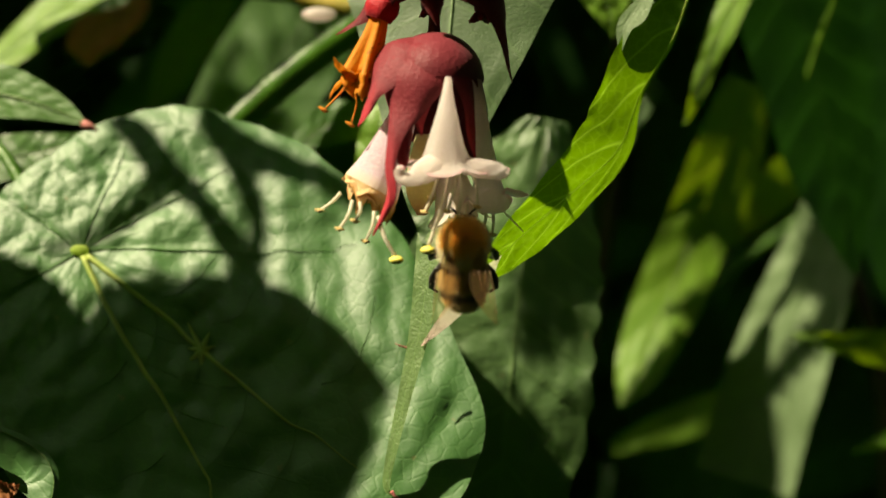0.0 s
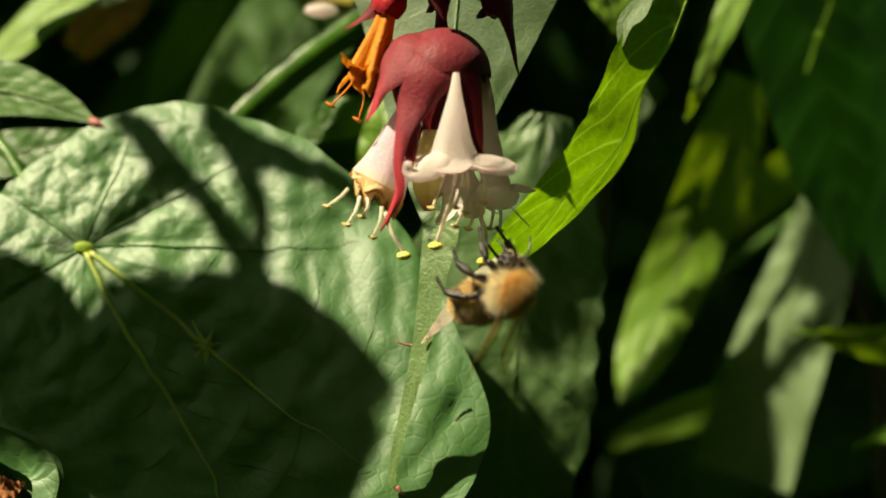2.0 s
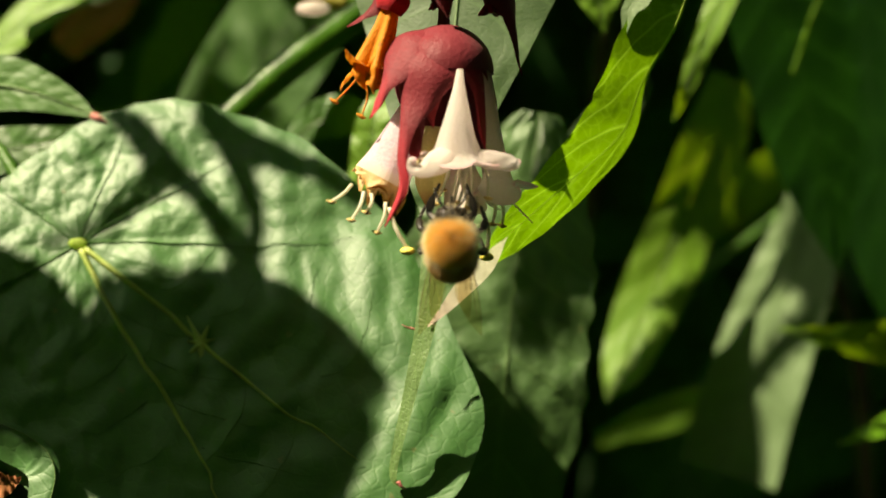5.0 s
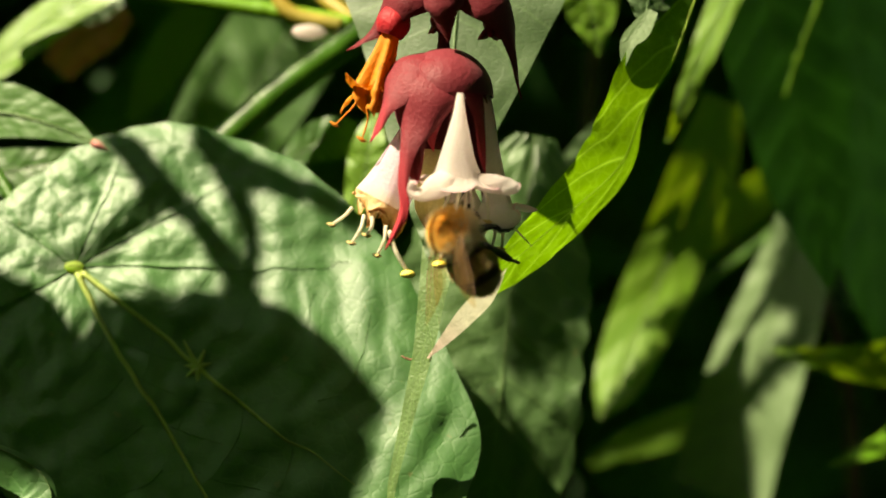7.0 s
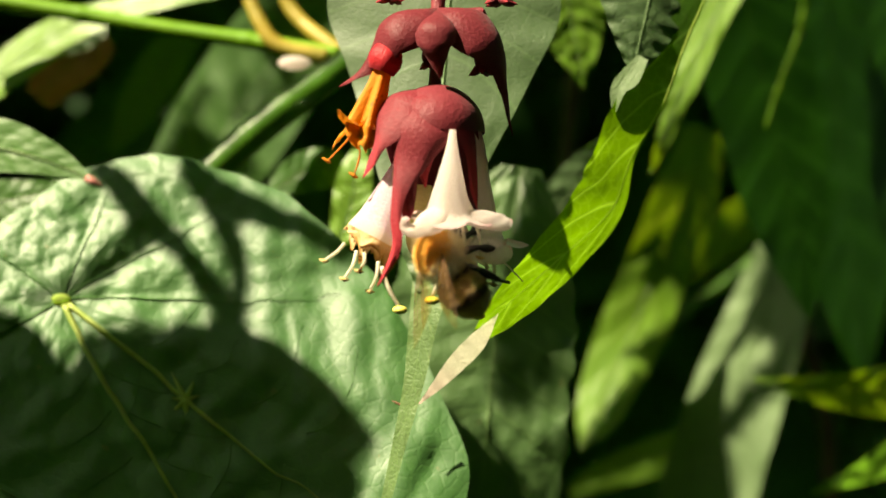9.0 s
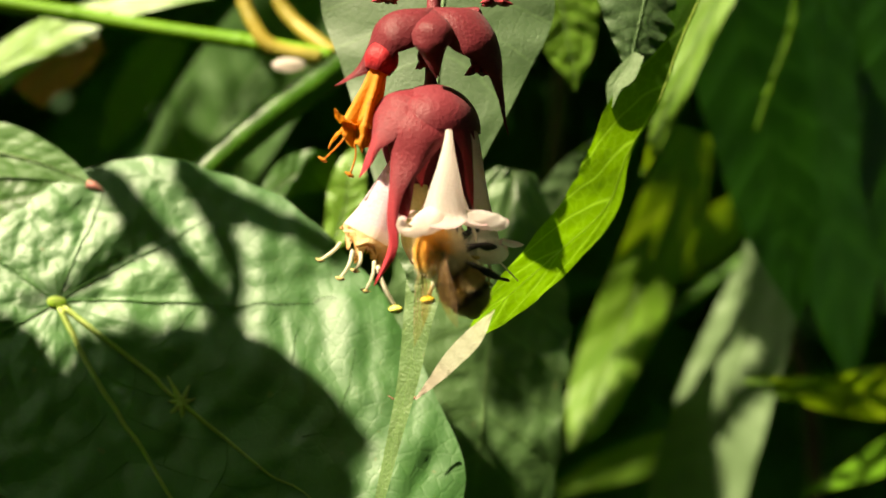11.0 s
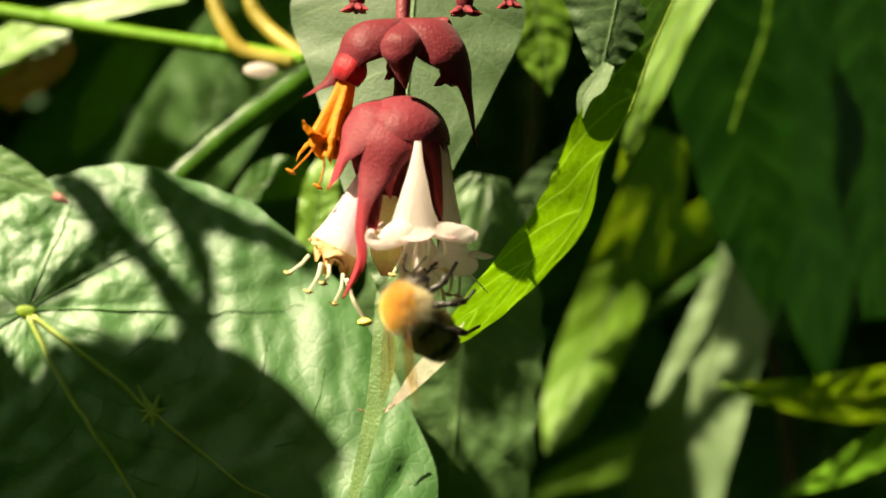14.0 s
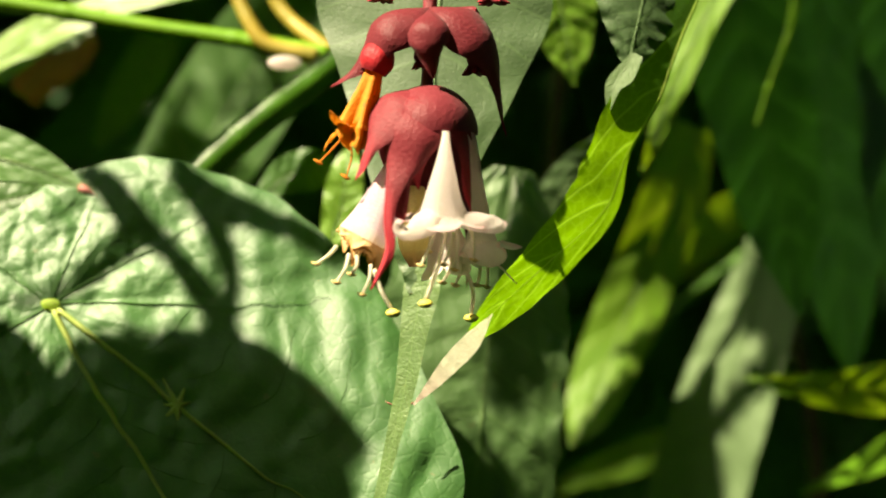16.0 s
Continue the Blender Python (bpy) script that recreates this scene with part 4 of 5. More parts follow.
def corolla(points, radii, lobes, material, seed=0, start=12, turn=0.0, label=""):
    """A flower tube whose rim runs out into five lobes. lobes: length, and how far each bends out in degrees."""
    count, sides, extra = 26, 70, 16
    line, r = curve(points, count), values(radii, count)
    way = np.gradient(line, axis=0)
    way /= np.linalg.norm(way, axis=1)[:, None]
    a = np.array([1.0, 0, 0]) - way * way[:, :1]
    a /= np.linalg.norm(a, axis=1)[:, None]
    b = -np.cross(way, a)
    b = b * np.where(b[:, 1:2] > 0, -1, 1)
    ang = np.linspace(0, 2 * np.pi, sides, endpoint=False)
    q = np.random.RandomState(seed)
    ripple = 1 + 0.05 * np.cos(5 * ang + turn * 5)
    rows = [line[i] + (a[i][None] * np.cos(ang)[:, None] + b[i][None] * np.sin(ang)[:, None]) * (r[i] * (1 + (ripple - 1) * i / count))[:, None] for i in range(count)]
    axis = line[-1] - line[-3]
    axis /= np.linalg.norm(axis)
    out = a[-1][None] * np.cos(ang)[:, None] + b[-1][None] * np.sin(ang)[:, None]
    k = ((ang - turn) / (2 * np.pi) * 5 + 0.5) % 5
    which, inside = k.astype(int), k % 1 - 0.5
    length = np.array([lobes[w][0] for w in which]) * (0.28 + 0.72 * np.cos(inside * np.pi) ** 0.55)
    bend = np.radians([lobes[w][1] for w in which])
    begin = np.radians([lobes[w][3] if len(lobes[w]) > 3 else start for w in which])
    late = np.array([lobes[w][2] if len(lobes[w]) > 2 else 0.8 for w in which])
    p = rows[-1].copy()
    for e in range(extra):
        al = begin + (bend - begin) * ((e + 1) / extra) ** late
        p = p + (out * np.sin(al)[:, None] + axis[None] * np.cos(al)[:, None]) * (length / extra)[:, None]
        dish = axis[None] * (0.05 * (inside ** 2 * 4) * length / extra)[:, None]
        rows.append(p + dish + 0.02 * q.normal(size=(sides, 1)) * axis)
    return part("corolla", grid(np.array(rows), ring=True), material, raceme, label)


def fringe(rim, mouth, way, length, material, seed=0):
    """A ragged withered lip round the mouth of a flower."""
    q = np.random.RandomState(seed)
    n = len(rim)
    way = np.array(way) / np.linalg.norm(way)
    l = length * np.array([0.35 + 0.65 * abs(noise.noise(Vector((k * 0.2, seed, 0)))) * 2.2 for k in range(n)])
    ray = (rim - mouth) / (np.linalg.norm(rim - mouth, axis=1)[:, None] + 1e-9)
    l = l * np.clip(0.55 + 0.75 * (ray @ np.array([0.35, -0.8, -0.2])), 0.12, 1.2)
    rows = []
    for e in np.linspace(0, 1, 9):
        crinkle = np.array([[noise.noise(Vector((k * 0.3, e * 3, seed + c * 7))) for c in range(3)] for k in range(n)])
        rows.append(rim + (way * 0.75 + np.array([0, 0, -0.55]) + (mouth - rim) * 0.05)[:] * (l * e)[:, None] + crinkle * 0.75 * e)
    return part("withered_lip", grid(np.array(rows), ring=True), material, raceme, "ragged withered brown lip")


def petal_lobe(root, outward, length, width, drop, curl, material, seed=0):
    """A petal lobe that leaves the rim, bends out and rolls by curl turns."""
    root, o = np.array(root, float), np.array(outward, float)
    o /= np.linalg.norm(o)
    pts, p, ang = [root], root.copy(), -drop
    n = 9
    for k in range(n):
        p = p + (o * math.cos(ang) + np.array([0, 0, 1]) * math.sin(ang)) * length / n
        pts.append(p.copy())
        ang += curl * 2 * math.pi / n
    face = np.repeat((o * 0.3 + np.array([0, 0, 1]))[None], 30, 0)
    return part("petal_lobe", bract_shape(pts, [width * 0.9, width, width, width * 0.7, width * 0.15], bow=0.3, facing=face, count=30, cols=11, ruffle=0.05, seed=seed), material, raceme)


def curled_lobe(points, widths, seed):
    """A broad petal lobe whose outer face looks forwards and up."""
    return part("petal_lobe", bract_shape(points, widths, bow=0.45, facing=(0, -1, 0.45), count=34, cols=13, ruffle=0.05, seed=seed), PETAL_TIP, raceme)


# middle flower
corolla([(0.6, -8.6, 19.3), (0.5, -8.8, 16.9), (0.4, -8.6, 14.1), (0.3, -8.2, 11.7), (0.3, -7.8, 10.1)], [0.35, 0.75, 1.45, 2.1, 2.75],
        [(2.8, 96, 1.6, 42), (2.2, 78, 1.0, 36), (2.2, 100, 1.0, 50), (2.2, 70), (2.6, 95, 1.6, 45)], PETAL_TIP, 1, start=40, turn=radians(22), label="cream trumpet flower with curled lobes")
curled_lobe([(0.7, -9.5, 10.4), (-0.9, -10.6, 9.6), (-2.5, -10.9, 8.7), (-3.8, -10.6, 8.0), (-4.7, -10.4, 8.2), (-4.8, -10.6, 9.0), (-4.3, -10.9, 9.1)], [1.0, 1.5, 1.5, 1.0, 0.7, 0.45, 0.1], 8)
curled_lobe([(1.3, -9.6, 9.6), (3.4, -9.4, 9.4), (5.5, -9.0, 9.1), (6.9, -8.6, 8.9), (7.5, -8.4, 9.0)], [0.9, 1.15, 1.2, 0.9, 0.2], 9)
curled_lobe([(3.1, -6.0, 6.6), (4.4, -6.6, 6.1), (5.8, -6.6, 5.7), (6.9, -6.4, 5.7), (7.5, -6.2, 6.1)], [0.8, 1.5, 1.6, 1.2, 0.2], 10)
# right flower, turned away
corolla([(3.6, -0.8, 20.4), (4.0, -1.2, 18.1), (4.5, -1.2, 14.1), (5.1, -1.2, 9.8), (5.2, -1.6, 7.1)], [0.7, 0.85, 0.95, 1.2, 1.8],
        [(3.6, 112), (3.0, 80), (2.4, 50), (2.6, 60), (3.2, 95)], PETAL_TIP, 2, turn=0.2, label="cream trumpet flower")
petal_lobe((6.6, -1.6, 4.9), (1, -0.1, 0), 4.0, 0.5, 0.75, -0.02, PETAL, 9)
# lower back flower
corolla([(0.7, 1.6, 13.6), (1.0, 1.6, 8.9), (1.4, 0.8, 6.2), (1.6, 0.8, 4.7)], [1.0, 1.7, 2.4, 2.7],
        [(2.4, 60), (2.0, 40), (2.2, 50), (2.4, 40), (2.2, 60)], PETAL, 3, label="cream trumpet flower")
# left flower with withered lip
_, rim, mouth, way = trumpet([(-3.4, -2.4, 19.6), (-4.3, -2.4, 16.3), (-5.9, -2.0, 12.4), (-7.4, -1.6, 9.1), (-8.4, -1.6, 7.2)], [0.9, 1.4, 2.2, 2.9, 3.4], PETAL_PINK, sides=48, folds=0.04)
fringe(rim, mouth, way, 2.2, WITHER, 5)
fringe(mouth + (rim - mouth) * 0.8, mouth, way, 3.0, WITHER, 11)
# greenish flower between
trumpet([(-2.2, 2.4, 13.6), (-2.4, 2.4, 10.2), (-2.6, 2.4, 6.8), (-2.6, 2.4, 4.0)], [1.0, 1.7, 1.8, 0.5], PETAL_GREEN)


def stamen(a, b, r=0.2, head=0.55, bend=0.3, tilt=0.5):
    a, b = np.array(a), np.array(b)
    mid = (a + b) / 2 + np.array([bend, -0.4, 0])
    ob = part("stamen", tube([a, mid, b], [r * 1.1, r, r * 0.8], 12, 7), FILAMENT, raceme, "white filament")
    part("anther", tube([b + np.array([-head, 0, tilt * 0.35]), b + np.array([0, -0.1, -0.05]), b + np.array([head, 0, -tilt * 0.15])], [0.08, 0.26, 0.06], 9, 7, 0.08), ANTHER, ob, "tan anther")


def style(a, b, r=0.27, bend=0.3):
    a, b = np.array(a), np.array(b)
    ob = part("style", tube([a, (a + b) / 2 + np.array([bend, -0.5, 0]), b], [r, r, r * 0.85], 14, 8), FILAMENT, raceme, "white style")
    part("stigma", ball(b + np.array([0, 0, -0.25]), (0.85, 0.8, 0.5)), STIGMA, ob, "yellow knobbed stigma")


for a, b in (((-0.4, -6.4, 9.5), (-2.1, -6.4, 4.2)), ((-0.6, -5.6, 9.3), (-1.3, -6.4, 5.8)), ((1.5, -6.4, 9.3), (0.5, -6.4, 4.3)),
             ((1.8, -7.2, 9.2), (1.7, -6.4, 3.7)), ((3.1, -7.2, 9.3), (3.9, -6.8, 4.8)), ((4.7, -2.4, 5.5), (4.6, -3.2, 1.9)),
             ((5.4, -2.4, 5.5), (5.7, -3.2, 1.7)), ((1.8, -1.6, 5.2), (0.6, -2.4, 2.2)), ((2.8, -1.6, 5.1), (2.1, -2.4, 1.9)),
             ((-11.7, -5.6, 6.4), (-14.0, -6.4, 4.4)), ((-10.3, -6.4, 5.5), (-11.7, -7.2, 2.3)), ((-7.8, -6.4, 4.3), (-8.8, -6.4, 0.9)),
             ((-9.4, -6.4, 5.3), (-10.0, -6.4, 3.2))):
    stamen(a, b)
style((0.8, -7.2, 9.2), (-1.7, -8.0, 0.1))
style((3.1, -1.6, 4.2), (3.9, -3.2, -1.7), bend=0.6)
style((-7.4, -5.6, 3.7), (-5.3, -6.4, -1.0), bend=-0.3)

# dried orange flower of the upper whorl
trumpet([(-6.5, -2.4, 29.5), (-7.0, -3.2, 27.9), (-7.5, -3.2, 26.5)], [1.5, 2.0, 1.5], CALYX, "calyx_cup")
_, rim, mouth, way = trumpet([(-7.3, -3.2, 26.9), (-8.0, -3.2, 24.4), (-8.8, -3.2, 22.1), (-9.4, -3.2, 20.0)], [1.0, 1.2, 1.45, 1.75], ORANGE, folds=0.5)
fringe(rim, mouth + np.array([0.0, 0.0, 2.0]), way, 4.4, ORANGE, 21)
fringe(mouth + (rim - mouth) * 0.85, mouth + np.array([0.0, 0.0, 2.0]), way, 3.0, ORANGE, 27)
for k, px in enumerate((2, 8, 13, 18, 23)):
    o = rim[px] - mouth + np.array([-0.8, 0, 0])
    o[2] = 0
    petal_lobe(rim[px], o, 2.6 + 0.8 * (k % 3), 0.95, 0.3 - 0.5 * (k % 2), 0.42 - 0.3 * (k % 3), ORANGE, 60 + k)
for a, b in (((-10.9, -4.0, 19.1), (-13.7, -4.0, 16.0)), ((-10.1, -4.0, 18.3), (-10.6, -4.0, 14.3))):
    ob = part("stamen", tube([a, (np.array(a) + np.array(b)) / 2 + np.array([0.4, 0, 0.3]), b], [0.13, 0.12, 0.1], 10, 6), ORANGE, raceme, "dried orange filament")
    part("anther", tube([np.array(b) + np.array([-0.6, 0, 0.4]), b, np.array(b) + np.array([0.5, 0, -0.2])], [0.1, 0.26, 0.08], 8, 6, 0.1), ORANGE, ob)


# ---- bumblebee: head along +x, back along +z ----
def fur(count, centre, radii, length, seed, where, lay=(-0.5, 0, 0), width=0.032):
    """Thin hairs standing on an ellipsoid where the test allows it."""
    r = np.random.RandomState(seed)
    d = r.normal(size=(count * 3, 3))
    d /= np.linalg.norm(d, axis=1)[:, None]
    d = d[[bool(where(q)) for q in d]][:count]
    n = len(d)
    root = np.array(centre) + d * np.array(radii) * 0.97
    nrm = d / np.array(radii)
    nrm /= np.linalg.norm(nrm, axis=1)[:, None]
    way = nrm + np.array(lay) + r.normal(scale=0.28, size=(n, 3))
    way /= np.linalg.norm(way, axis=1)[:, None]
    side = np.cross(way, r.normal(size=(n, 3)))
    side /= np.linalg.norm(side, axis=1)[:, None]
    L = (length * r.uniform(0.6, 1.15, n))[:, None]
    bend = np.cross(way, side) * L * 0.15
    v = np.stack([root - side * width, root + side * width, root + way * L * 0.55 + bend * 0.3 + side * width * 0.8,
                  root + way * L * 0.55 + bend * 0.3 - side * width * 0.8, root + way * L + bend], 1).reshape(-1, 3)
    f = []
    for k in range(n):
        f += [(5 * k, 5 * k + 1, 5 * k + 2, 5 * k + 3), (5 * k + 3, 5 * k + 2, 5 * k + 4)]
    u = np.tile(np.array([[0, 0], [0, 1], [0.55, 1], [0.55, 0], [1, 0.5]]), (n, 1))
    return v, f, u


def curl(shape):
    """Bends the abdomen down and under, about its joint with the thorax."""
    v, f, u = shape
    joint, a = np.array([-1.7, 0, -0.7]), radians(40)
    q = v - joint
    return np.stack([q[:, 0] * math.cos(a) - q[:, 2] * math.sin(a), q[:, 1], q[:, 0] * math.sin(a) + q[:, 2] * math.cos(a)], 1) + joint, f, u


def leg(root, knee, ankle, toe, mirror):
    m = np.array([1, mirror, 1])
    a, b, c, d = (np.array(root) * m + (np.array(p) - np.array(root)) * m * 1.2 for p in (root, knee, ankle, toe))
    ob = part("leg", join([tube([a, (a + b) / 2 + 0.1, b], [0.42, 0.55, 0.34], 9, 8), tube([b, (b + c) / 2, c], [0.32, 0.58, 0.4], 9, 8),
                           ball(b, (0.28, 0.28, 0.28), 6, 8)]), CHITIN, bee, "black bristly leg")
    steps = [c + (d - c) * q for q in np.linspace(0, 1, 6)]
    part("foot", join([tube([p, q], [0.26, 0.2], 4, 6) for p, q in zip(steps, steps[1:])]), CHITIN, ob)
    hairs = [fur(50, (b + c) / 2, (0.45, 0.45, 0.45), 0.6, 7, lambda q: True, (0, 0, 0), 0.03), fur(40, (a + b) / 2, (0.4, 0.4, 0.4), 0.5, 8, lambda q: True, (0, 0, 0), 0.03)]
    part("leg_hair", join(hairs), FUR_BLACK, ob)


def wing(side, length, width, back):
    """A wing along -x from its hinge at the origin, with its veins."""
    s = np.linspace(0, 1, 22)
    v = np.linspace(0, 1, 9)
    lead = 0.35 * width * np.sin(np.pi * s ** 0.9) * 0.6
    trail = -width * np.sin(np.pi * s ** 1.25 * 0.93 + 0.12) * 0.8
    y = lead[:, None] + (trail - lead)[:, None] * v
    p = np.stack([np.repeat(-length * s[:, None], 9, 1), side * -y * (-1 if back else -1), 0.12 * np.sin(6 * s)[:, None] * np.ones(9)], -1)
    ob = part("wing", grid(p), WING, bee, "brownish see-through wing")
    for col, end in ((0, 21), (2, 17), (5, 12)):
        part("wing_vein", tube(p[1:end:3, col] + np.array([0, 0, 0.02]), [0.055, 0.04, 0.02], 16, 5), WING_VEIN, ob)
    return ob


bee = thing("bumblebee", "furry bumblebee with ginger thorax and grey-brown abdomen on the flower", "bumblebee")
bee.scale = (0.87, 0.87, 0.87)
thorax = part("thorax", ball((0, 0, 0), (2.3, 2.25, 2.1)), SKIN_GINGER, bee, "ginger furry thorax")
part("thorax_fur", fur(14000, (0, 0, 0), (2.3, 2.25, 2.1), 1.7, 1, lambda q: q[2] + 0.25 * q[0] > 0.28 + 0.25 * noise.noise(Vector(q) * 3), (-0.25, 0, 0), 0.022), FUR_GINGER, thorax)
part("side_fur", fur(12000, (0, 0, 0), (2.3, 2.25, 2.1), 1.8, 2, lambda q: q[2] + 0.25 * q[0] < 0.42 + 0.25 * noise.noise(Vector(q) * 3) or (q[0] < -0.55 and q[2] < 0.7), (-0.1, 0, -0.1), 0.022), FUR_CREAM, thorax)
part("long_fur", fur(2200, (0, 0, 0), (2.3, 2.25, 2.1), 2.4, 16, lambda q: q[2] < 0.75, (-0.1, 0, 0), 0.018), FUR_CREAM, thorax)
part("back_patch", fur(500, (0, 0, 0), (2.3, 2.25, 2.1), 1.3, 6, lambda q: q[2] > 0.86 and q[0] < 0.35, (-0.4, 0, 0)), FUR_DARK, thorax)
abdomen = part("abdomen", curl(ball((-5.0, 0, -1.3), (3.7, 2.75, 2.45), squash=lambda p: p * np.stack([np.ones_like(p[..., 0]), 1 - 0.05 * (p[..., 0] < -2), np.ones_like(p[..., 0])], -1))), SKIN_GREY, bee, "grey-brown banded abdomen")
C2, R2 = (-5.0, 0, -1.3), (3.7, 2.75, 2.45)
def coat(q):
    """Which fur grows where on the abdomen: 0 cream, 1 brown, 2 black."""
    wob = noise.noise(Vector(q) * 2.4) * 0.35
    band = math.sin(q[0] * 6.2 + 0.4 + wob * 2)
    if q[0] > 0.58 + wob or (abs(q[1]) > 0.55 + wob and q[2] < 0.5 and band > -0.35):
        return 0
    if q[0] < -0.55 + wob * 0.5:
        return 1
    return 2 if band + wob < -0.25 else (0 if q[2] < 0.2 else 1)


part("abdomen_fur", curl(fur(8000, C2, R2, 1.35, 3, lambda q: coat(q) == 1, (-0.9, 0, 0), 0.022)), FUR_BROWN, abdomen)
part("abdomen_band", curl(fur(6000, C2, R2, 1.1, 4, lambda q: coat(q) == 2, (-0.9, 0, 0), 0.022)), FUR_BLACK, abdomen)
part("pale_band", curl(fur(8000, C2, R2, 1.4, 14, lambda q: coat(q) == 0, (-0.8, 0, 0), 0.022)), FUR_TAN, abdomen)
part("tail_fur", curl(fur(2200, C2, R2, 1.0, 5, lambda q: q[0] < -0.8, (-0.6, 0, -0.2))), FUR_GINGER, abdomen)
head = part("head", ball((3.0, 0, -1.7), (1.45, 1.85, 1.8)), CHITIN, bee, "black head")
part("face_fur", fur(160, (3.0, 0, -1.7), (1.45, 1.85, 1.8), 0.5, 9, lambda q: q[0] > 0.55 and abs(q[1]) < 0.4, (0.2, 0, 0)), FUR_CREAM, head)
part("crown_fur", fur(500, (3.0, 0, -1.7), (1.45, 1.85, 1.8), 0.7, 10, lambda q: q[2] > 0.2, (0, 0, 0.3)), FUR_BLACK, head)
for s in (-1, 1):
    part("eye", ball((3.3, 1.5 * s, -1.7), (0.7, 0.55, 1.2)), EYE, head, "glossy black eye")
    part("antenna", tube([(3.9, 0.4 * s, -1.0), (4.9, 1.1 * s, -0.8), (5.6, 1.7 * s, -1.3), (6.6, 2.2 * s, -2.2)], [0.17, 0.15, 0.16, 0.12], 14, 7), CHITIN, head, "black antenna")
part("proboscis", tube([(3.7, 0, -2.9), (4.2, 0, -4.0), (4.4, 0, -5.2)], [0.3, 0.2, 0.08], 8, 7), CHITIN, head)
for m in (-1, 1):
    leg((1.3, 1.0, -1.9), (2.4, 2.7, -3.0), (3.4, 2.3, -4.8), (4.3, 1.6, -6.4), m)
    leg((0.0, 1.3, -2.0), (0.2, 3.6, -3.0), (0.2, 3.9, -5.4), (1.0, 3.3, -7.3), m)
    leg((-1.4, 1.2, -2.0), (-2.6, 3.4, -2.6), (-3.6, 3.8, -5.2), (-3.3, 3.2, -7.6), m)
wings = []
for m in (-1, 1):
    wings.append((wing(m, 12.2, 2.7, False), m, (-0.2, 1.9 * m, 1.6)))
    wings.append((wing(m, 9.0, 2.1, True), m, (-0.9, 1.8 * m, 1.4)))

